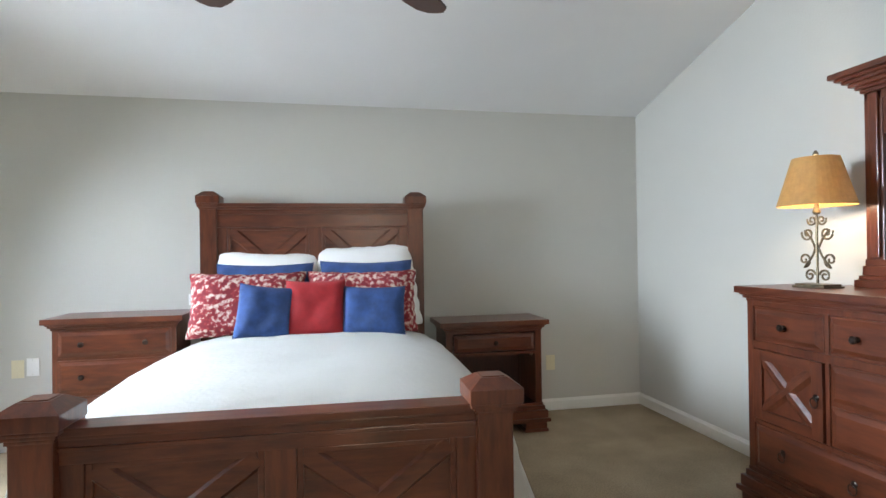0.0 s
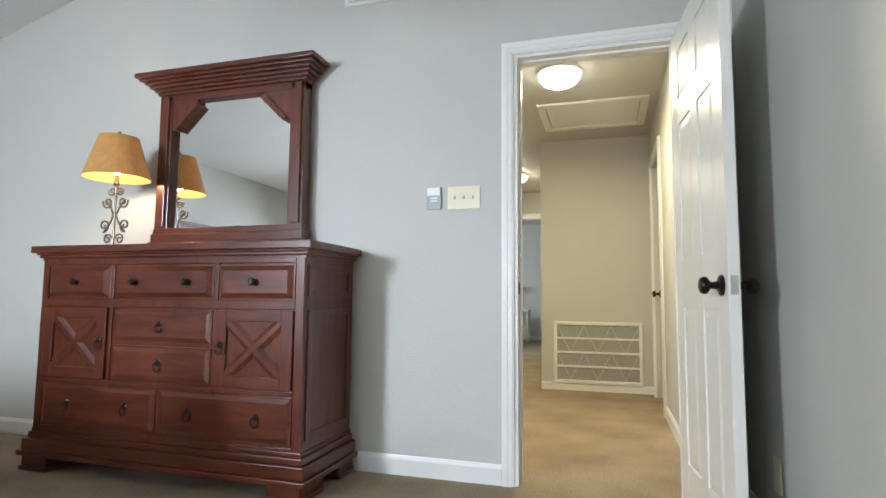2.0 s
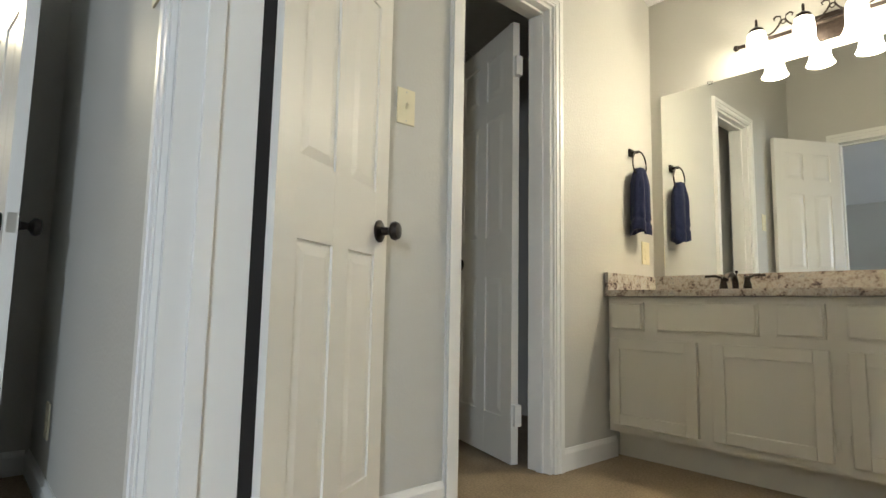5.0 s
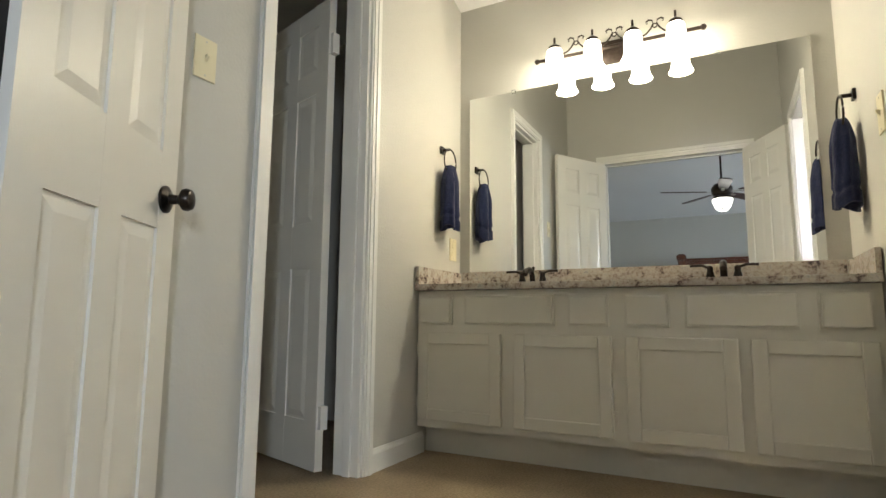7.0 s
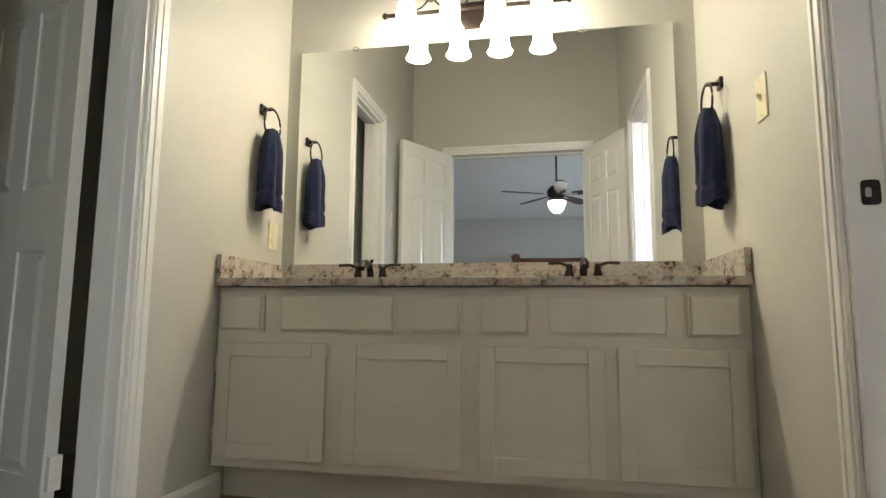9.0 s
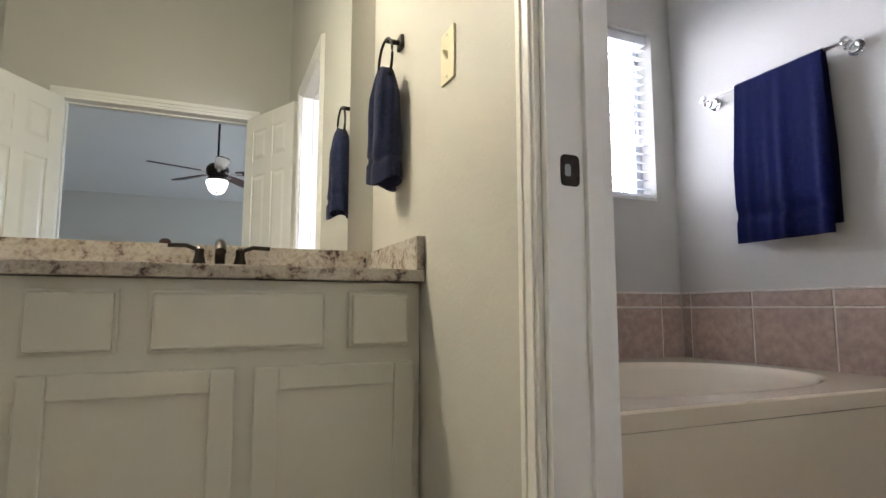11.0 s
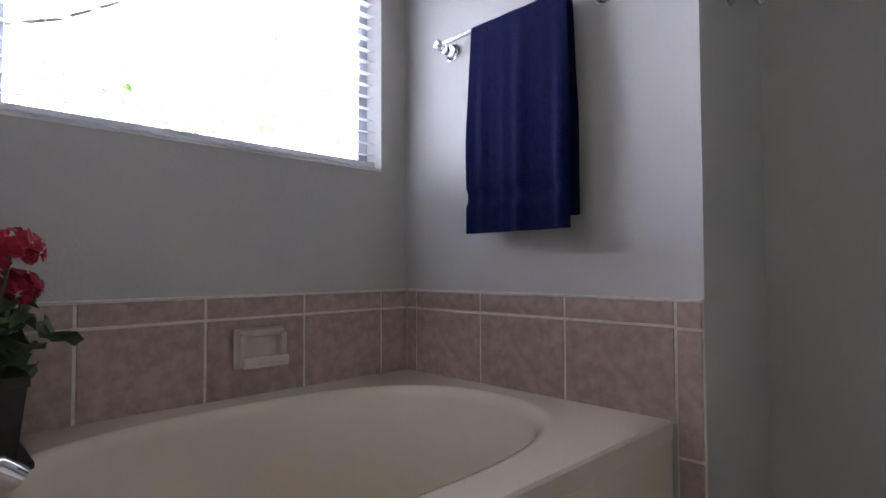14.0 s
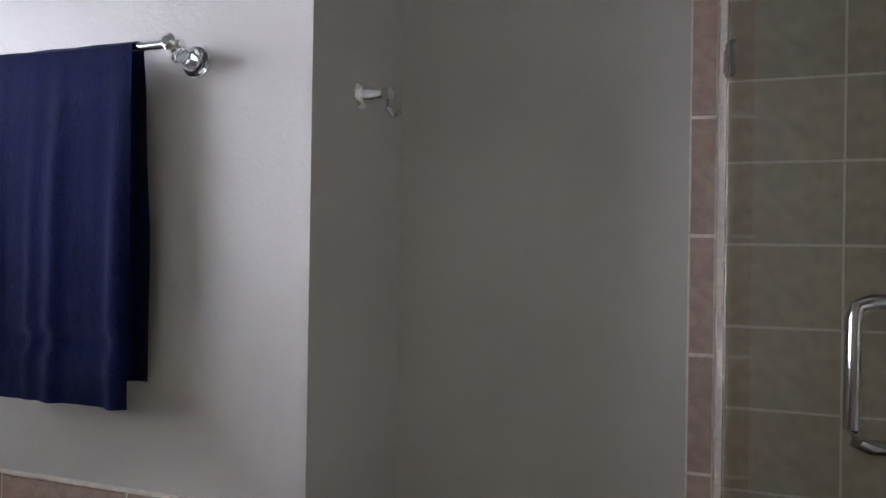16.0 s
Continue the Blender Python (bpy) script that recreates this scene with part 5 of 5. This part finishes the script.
rb = [bm.verts.new((x, 0.0, z)) for x, z in out_]
ri = [bm.verts.new((x, 0.0025, z)) for x, z in in_]
for i in range(32):
    bm.faces.new((ro[i], ro[(i + 1) % 32], ri[(i + 1) % 32], ri[i]))
    bm.faces.new((rb[i], rb[(i + 1) % 32], ro[(i + 1) % 32], ro[i]))
bmesh.ops.recalc_face_normals(bm, faces=bm.faces[:])
part("plate", bm, KNOB, sp)
part("latch_hole", boxed(-0.003, 0.012, 0.0002, 0.0012, -0.011, 0.011), GREY_PLASTIC, sp, "worn wood inside the latch hole")

hs = thing("strike_plate", pose(3.105, -0.125, 0.905), "dark bronze strike plate on the hallway door jamb", "strike plate")
part("plate", boxed(-0.014, 0.014, -0.0025, 0.0, -0.028, 0.028, 0.001), KNOB, hs)
# the hole's inner shade is a near-black block on the plate
part("latch_hole", boxed(-0.006, 0.006, -0.0032, -0.0024, -0.012, 0.012), GAP_SHADE, hs, "near-black block standing in for the shaded latch hole")

# ---- tub room ----
TX0, TX1, TY0, TY1, RIM = -1.51, -0.135, -3.77, -2.79, 0.465


def tub_mesh():
    bm = bmesh.new()
    n = 64
    cx, cy = (TX0 + TX1) / 2, (TY0 + TY1) / 2
    hx, hy = (TX1 - TX0) / 2, (TY1 - TY0) / 2

    def rect_ring(z, grow):
        out = []
        for i in range(n):
            a = 2 * math.pi * i / n
            c, s_ = math.cos(a), math.sin(a)
            k = 1 / max(abs(c), abs(s_))
            out.append(bm.verts.new((cx + (hx + grow) * c * k, cy + (hy + grow) * s_ * k, z)))
        return out

    def oval(z, sx, sy):
        out = []
        for i in range(n):
            a = 2 * math.pi * i / n
            c, s_ = math.cos(a), math.sin(a)
            e = 0.8
            out.append(bm.verts.new((cx + sx * math.copysign(abs(c) ** e, c), cy + sy * math.copysign(abs(s_) ** e, s_), z)))
        return out

    rings = [rect_ring(RIM - 0.045, 0.0), rect_ring(RIM - 0.006, 0.0), rect_ring(RIM, -0.006), rect_ring(RIM, -0.012), oval(RIM, hx - 0.078, hy - 0.093),
             oval(RIM + 0.0, hx - 0.085, hy - 0.10), oval(RIM - 0.006, hx - 0.10, hy - 0.115), oval(RIM - 0.03, hx - 0.115, hy - 0.13),
             oval(RIM - 0.20, hx - 0.17, hy - 0.17), oval(RIM - 0.36, hx - 0.24, hy - 0.21), oval(RIM - 0.40, hx - 0.32, hy - 0.28)]
    for a, b in zip(rings, rings[1:]):
        for i in range(n):
            bm.faces.new((a[i], a[(i + 1) % n], b[(i + 1) % n], b[i]))
    bm.faces.new(rings[-1])
    bmesh.ops.recalc_face_normals(bm, faces=bm.faces[:])
    return bm


tub = thing("bathtub", pose(0, 0, 0), "cream acrylic soaking tub with oval basin", "bathtub")
part("basin", tub_mesh(), TUB, tub, smooth=True)
part("apron", boxed(TX0, TX1, TY1 - 0.03, TY1 - 0.0025, 0.0, RIM - 0.0475, 0.001), TUB, tub, "cream tub front panel")
part("underside", boxed(TX0 + 0.01, TX1 - 0.01, TY0 + 0.02, TY1 - 0.03, 0.0, 0.05), TUB, tub)
sp2 = thing("tub_spout", pose(-0.20, -3.28, RIM), "chrome deck-mounted tub spout", "tub faucet")
part("base", lathe(bmesh.new(), [(0.034, 0), (0.032, 0.008), (0.024, 0.016)], 18), CHROME, sp2, smooth=True)
part("spout", tube(bmesh.new(), [(0, 0, 0.01), (0.0, 0, 0.05), (-0.03, -0.005, 0.072), (-0.09, -0.01, 0.066), (-0.115, -0.012, 0.045)], 0.020, 12), CHROME, sp2, smooth=True)
for y in (0.13, -0.13):
    part("handle", lathe(bmesh.new(), [(0.028, 0), (0.024, 0.01), (0.014, 0.02), (0.014, 0.04), (0.026, 0.05), (0.022, 0.065)], 16, "z", (0.01, y, 0)), CHROME, sp2, smooth=True)

# towel bar and bath towel
tb = thing("towel_bar", pose(-1.52, 0, 1.585), "chrome towel bar with clear crystal brackets", "towel bar")
part("bar", tube(bmesh.new(), [(0.062, -3.56, 0), (0.062, -2.935, 0)], 0.008, 12), CHROME, tb, smooth=True)
for y in (-3.535, -2.955):
    p = part("bracket", lathe(bmesh.new(), [(0.030, 0.0), (0.028, 0.008), (0.018, 0.022), (0.014, 0.04), (0.018, 0.05)], 18, "x", (0, y, -0.012)), CLEAR, tb, "clear crystal bracket", smooth=True)
    part("bracket_collar", lathe(bmesh.new(), [(0.010, 0.044), (0.015, 0.05), (0.015, 0.074), (0.008, 0.08)], 16, "x", (0, y, 0)), CHROME, p, "chrome bracket collar", smooth=True)
    part("rosette", lathe(bmesh.new(), [(0.031, 0.0), (0.030, 0.005), (0.02, 0.007)], 18, "x", (0, y, -0.012)), CHROME, p, "chrome rosette", smooth=True)


def bath_towel():
    bm = bmesh.new()
    ny, ns = 34, 64
    w, front, back = 0.348, 0.668, 0.63
    grid = []
    for j in range(ns + 1):
        s_ = -back + (front + back) * j / ns
        row = []
        for i in range(ny + 1):
            u = i / ny
            y = -3.379 + w * u
            d = abs(s_)
            side = 1 if s_ > 0 else -1
            if d < 0.02:
                x, z = 0.013 * math.sin(s_ / 0.02 * math.pi / 2), 0.012 * math.cos(s_ / 0.02 * math.pi / 2)
            else:
                x, z = side * 0.013, -(d - 0.02)
            g = min(1, d / 0.35)
            ripple = 0.009 * math.sin(u * 15 + 0.6 * side) + 0.006 * math.sin(u * 33 + 2.0)
            x += side * (0.008 * g + max(0, ripple * g) * (0.7 if side < 0 else 1.0)) + 0.003 * noise.noise(Vector((u * 6, d * 6, side)))
            if 0.095 < front - s_ < 0.135:
                x -= 0.009
            flare = (u - 0.5) * 0.02 * g
            row.append(bm.verts.new((x, y + flare, z)))
        grid.append(row)
    for j in range(ns):
        for i in range(ny):
            bm.faces.new((grid[j][i], grid[j][i + 1], grid[j + 1][i + 1], grid[j + 1][i]))
    bmesh.ops.solidify(bm, geom=bm.faces[:], thickness=0.006)
    bmesh.ops.recalc_face_normals(bm, faces=bm.faces[:])
    return bm


tagged(part("bath_towel", bath_towel(), TOWEL, smooth=True, m=pose(-1.458, 0, 1.585)), "navy terry bath towel folded over the chrome bar", "towel")

# robe hook in the recess
hk = thing("robe_hook", pose(-1.732, -2.715, 1.555), "chrome flared robe hook on the recess wall", "robe hook")
part("rosette", lathe(bmesh.new(), [(0.030, 0.0), (0.028, 0.006), (0.02, 0.012), (0.012, 0.05)], 18, "y"), CHROME, hk, "flared chrome post", smooth=True)
part("ball", lathe(bmesh.new(), [(0.006, 0.046), (0.014, 0.052), (0.014, 0.068), (0.006, 0.074)], 14, "y"), CHROME, hk, smooth=True)
part("hook", tube(bmesh.new(), [(0, 0.06, 0), (0, 0.062, -0.03), (0, 0.075, -0.05), (0, 0.092, -0.04)], 0.007, 8), CHROME, hk, smooth=True)

# soap dish let into the tiles
sd = thing("soap_dish", pose(-0.935, -3.772, 0.60), "glazed beige ceramic soap dish set in the tiles", "soap dish")
part("back", boxed(-0.075, 0.075, -0.002, 0.010, -0.055, 0.06, 0.005), DISH, sd)
part("hood", boxed(-0.070, 0.070, 0.008, 0.030, 0.034, 0.058, 0.010), DISH, sd)
part("tray", boxed(-0.070, 0.070, 0.008, 0.060, -0.052, -0.034, 0.008), DISH, sd)
part("lip", boxed(-0.070, 0.070, 0.046, 0.062, -0.042, -0.018, 0.007), DISH, sd)
for x in (-0.062, 0.062):
    part("cheek", boxed(x - 0.009, x + 0.009, 0.008, 0.045, -0.045, 0.045, 0.007), DISH, sd)

# potted geranium on the tub deck
rng = random.Random(5)
pl = thing("potted_geranium", pose(-0.262, -3.58, RIM), "red geranium in a dark square pot", "potted plant")
bm = bmesh.new()
for r0, r1, z0, z1 in ((0.075, 0.088, 0.012, 0.15), (0.092, 0.092, 0.15, 0.17)):
    lo = [bm.verts.new((r0 * a, r0 * b, z0)) for a, b in ((-1, -1), (1, -1), (1, 1), (-1, 1))]
    hi = [bm.verts.new((r1 * a, r1 * b, z1)) for a, b in ((-1, -1), (1, -1), (1, 1), (-1, 1))]
    bm.faces.new(lo[::-1])
    bm.faces.new(hi)
    for i in range(4):
        bm.faces.new((lo[i], lo[(i + 1) % 4], hi[(i + 1) % 4], hi[i]))
part("pot", bm, POT, pl)
part("saucer", boxed(-0.10, 0.10, -0.10, 0.10, 0, 0.014, 0.004), POT, pl)


def leaf_mesh(r):
    bm = bmesh.new()
    c = bm.verts.new((0, 0, 0))
    ring = []
    for i in range(14):
        a = 2 * math.pi * i / 14
        q = r * (1 + 0.12 * math.cos(a * 7)) * (0.75 + 0.25 * math.cos(a / 2) ** 2)
        ring.append(bm.verts.new((q * math.cos(a), q * math.sin(a), 0.012 * math.sin(a * 3) + 0.25 * q)))
    for i in range(14):
        bm.faces.new((c, ring[i], ring[(i + 1) % 14]))
    return bm


lm = mesh_from("leaf", leaf_mesh(0.042), LEAF, True)
for i in range(44):
    a = rng.uniform(0, 2 * math.pi)
    r = 0.05 + 0.10 * rng.random()
    z = 0.16 + 0.15 * rng.random() - 0.5 * max(0, r - 0.10)
    lf = new("leaf", lm)
    lf.parent = pl
    k = rng.uniform(0.7, 1.15)
    lf.matrix_basis = pose(r * math.cos(a), r * math.sin(a), z, rng.uniform(-50, 50), rng.uniform(-50, 50), rng.uniform(0, 360)) @ Matrix.Diagonal((k, k, k, 1))
for x, y, z, r in ((-0.065, 0.05, 0.405, 0.052), (0.02, 0.06, 0.345, 0.055), (-0.075, 0.0, 0.335, 0.045), (0.07, -0.03, 0.36, 0.045)):
    st = part("stem", tube(bmesh.new(), [(x * 0.2, y * 0.2, 0.15), (x * 0.7, y * 0.7, 0.27), (x, y, z)], 0.003, 6), LEAF, pl)
    bm = bmesh.new()
    for i in range(46):
        d = Vector((rng.gauss(0, 1), rng.gauss(0, 1), rng.gauss(0.2, 0.8))).normalized()
        c = Vector((x, y, z)) + Vector((d.x * r, d.y * r, d.z * r * 0.7))
        o = d.orthogonal().normalized()
        q = d.cross(o)
        vs = [bm.verts.new(c + 0.014 * (math.cos(t_) * o + math.sin(t_) * q) + d * 0.005 * math.cos(t_ * 2.5)) for t_ in [2 * math.pi * k / 6 for k in range(6)]]
        bm.faces.new(vs)
    tagged(part("flower_head", bm, PETAL, pl), label="cluster of red petals", kind="stuff")

# ---- shower ----
sg = thing("shower_door", pose(-1.99, -1.945, 0, 0, 0, 6), "frameless glass shower door standing open", "shower door")
part("glass_panel", boxed(0.012, 0.64, -0.005, 0.005, 0.10, 1.98, 0.001), SHOWER_GLASS, sg, "clear greenish glass").visible_shadow = False
for z in (0.42, 1.655):
    bm = boxed(0.014, 0.044, -0.011, 0.011, z - 0.038, z + 0.038, 0.003)
    lathe(bm, [(0.006, z - 0.026), (0.006, z + 0.026)], 10, "z", (0.008, -0.004, 0))
    box(bm, -0.010, 0.006, -0.010, 0.002, z - 0.024, z + 0.024, 0.002)
    part("hinge", bm, NICKEL, sg, "small polished nickel glass hinge")
for s_ in (1, -1):
    part("handle", tube(bmesh.new(), [(0.60, s_ * 0.006, 1.005), (0.60, s_ * 0.036, 1.005), (0.60, s_ * 0.050, 1.011), (0.60, s_ * 0.056, 1.026), (0.60, s_ * 0.056, 1.154), (0.60, s_ * 0.050, 1.169), (0.60, s_ * 0.036, 1.175), (0.60, s_ * 0.006, 1.175)], 0.0085, 12), NICKEL, sg, "polished nickel D-shaped pull", smooth=True)
structure("shower_curb", boxed(-2.12, -2.0, -1.95, -1.215, 0, 0.09, 0.004), TUB, "cream shower curb", "curb")
structure("shower_pan", boxed(-2.57, -2.12, -1.95, -1.215, 0, 0.04), TUB, "cream shower floor pan", "shower floor")

# ---- outside ----
rng = random.Random(9)
tr = thing("tree", pose(-0.3, -4.45, -0.4), "small leafy tree close outside the bathroom window", "tree")
part("trunk", tube(bmesh.new(), [(0, 0, 0), (0.04, 0.02, 0.8), (-0.03, 0.0, 1.5), (0.05, 0, 2.4), (-0.05, 0, 3.2)], 0.035, 9), BARK, tr)
for i in range(9):
    z = 1.1 + i * 0.22
    s = -1 if i % 3 else 0.6
    part("limb", tube(bmesh.new(), [(0, 0, z), (s * 0.25, rng.uniform(-0.1, 0.1), z + 0.12), (s * rng.uniform(0.6, 1.1), rng.uniform(-0.15, 0.15), z + rng.uniform(0.1, 0.4))], 0.007, 6), BARK, tr)
bm = bmesh.new()
for c in range(60):
    base = Vector((rng.uniform(-1.7, 0.6), rng.uniform(-0.2, 0.25), rng.choice((rng.uniform(1.55, 2.0), rng.uniform(2.2, 3.4)))))
    for i in range(rng.randint(8, 34)):
        p = base + Vector((rng.gauss(0, 0.09), rng.gauss(0, 0.06), rng.gauss(0, 0.07)))
        d = Vector((rng.gauss(0, 1), rng.gauss(0, 1), rng.gauss(0, 1))).normalized()
        o = d.orthogonal().normalized() * rng.uniform(0.010, 0.022)
        q2 = d.cross(o)
        bm.faces.new([bm.verts.new(p + v) for v in (o * 1.6, q2 * 0.7, -o * 1.6, -q2 * 0.7)])
part("crown", bm, OUT_LEAF, tr)

# ---- tiles, last ----
TH = 0.008
tile_meshes = {}


def tile(parent, name, axis, face, grow, u0, u1, z0, z1, mat):
    """One tile with bevelled edges on a wall face; the grout bed shows in the joints."""
    key = (axis, grow, round(u1 - u0, 3), round(z1 - z0, 3), mat.name)
    if key not in tile_meshes:
        w, h = (u1 - u0) / 2, (z1 - z0) / 2
        bm = bmesh.new()
        e = 0.0025
        lo, hi = [], []
        for a, b in ((-1, -1), (1, -1), (1, 1), (-1, 1)):
            for out, t, k in ((lo, 0.0, 0.0), (hi, TH * grow, e)):
                u, z = a * (w - k), b * (h - k)
                out.append(bm.verts.new((t, u, z) if axis == "x" else (u, t, z)))
        bm.faces.new(hi)
        for i in range(4):
            bm.faces.new((lo[i], lo[(i + 1) % 4], hi[(i + 1) % 4], hi[i]))
        bmesh.ops.recalc_face_normals(bm, faces=bm.faces[:])
        tile_meshes[key] = mesh_from("tile", bm, mat)
    ob = new("tile", tile_meshes[key])
    ob.parent = parent
    c = (u0 + u1) / 2
    ob.location = (face, c, (z0 + z1) / 2) if axis == "x" else (c, face, (z0 + z1) / 2)


def tiled(name, axis, face, grow, us, zs, mat, label):
    a, b = sorted((face, face + 0.004 * grow))
    t0, t1 = us[0], us[-1]
    bed_ = boxed(a, b, t0, t1, zs[0], zs[-1]) if axis == "x" else boxed(t0, t1, a, b, zs[0], zs[-1])
    parent = structure(name, bed_, GROUT, label, "tiled wall")
    g = 0.0028
    for u0, u1 in zip(us, us[1:]):
        for z0, z1 in zip(zs, zs[1:]):
            tile(parent, "tile", axis, face + 0.0005 * grow, grow, u0 + g, u1 - g, z0 + g, z1 - g, mat)


tiled("tile_surround_window", "y", -3.78, 1, [-1.512, -1.396, -1.090, -0.783, -0.476, -0.170, -0.128], [RIM - 0.01, 0.688, 0.752], TILE, "pink-beige ceramic tile surround with pale grout")
tiled("tile_surround_towel_wall", "x", -1.52, 1, [-3.77, -3.72, -3.411, -3.094, -2.782], [RIM - 0.01, 0.688, 0.752], TILE, "pink-beige ceramic tile surround with pale grout")
tiled("tile_surround_column", "x", -1.52, 1, [-2.782, -2.716], [0.0, 0.07, 0.377, 0.684, 0.752], TILE, "column of cut tiles at the tub end")
tiled("tile_surround_partition", "x", -0.125, -1, [-3.77, -3.46, -3.15, -2.84, -2.78], [RIM - 0.01, 0.688, 0.752], TILE, "pink-beige ceramic tile surround with pale grout")
structure("trim_tile_cap", boxed(-1.52, -1.508, -3.772, -2.716, 0.752, 0.757, 0.002), GROUT, "pale caulk bead on top of the tiles", "caulk")
structure("trim_tile_cap", boxed(-1.508, -0.128, -3.78, -3.768, 0.752, 0.757, 0.002), GROUT, "pale caulk bead on top of the tiles", "caulk")
tiled("tile_shower_trim", "x", -2.0, 1, [-2.02, -1.962], [0.0, 0.191, 0.461, 0.730, 0.999, 1.269, 1.538, 1.808, 2.2], TILE, "column of cut tiles beside the shower opening")
structure("trim_shower_edge", boxed(-2.01, -1.986, -1.961, -1.947, 0.0, 2.2, 0.004), GROUT, "pale rounded tile edge at the shower opening", "tile edge")
zs_ = [0.04] + [0.2265 + 0.2585 * i for i in range(9)]
tiled("tile_shower_back", "x", -2.57, 1, [-1.948, -1.84, -1.487, -1.22], zs_, SHOWER_TILE, "beige shower wall tiles with pale grout")
tiled("tile_shower_north", "y", -1.215, -1, [-2.56, -2.39, -2.127], zs_, SHOWER_TILE, "beige shower wall tiles with pale grout")
tiled("tile_shower_south", "y", -1.95, 1, [-2.56, -2.39, -2.127], zs_, SHOWER_TILE, "beige shower wall tiles with pale grout")
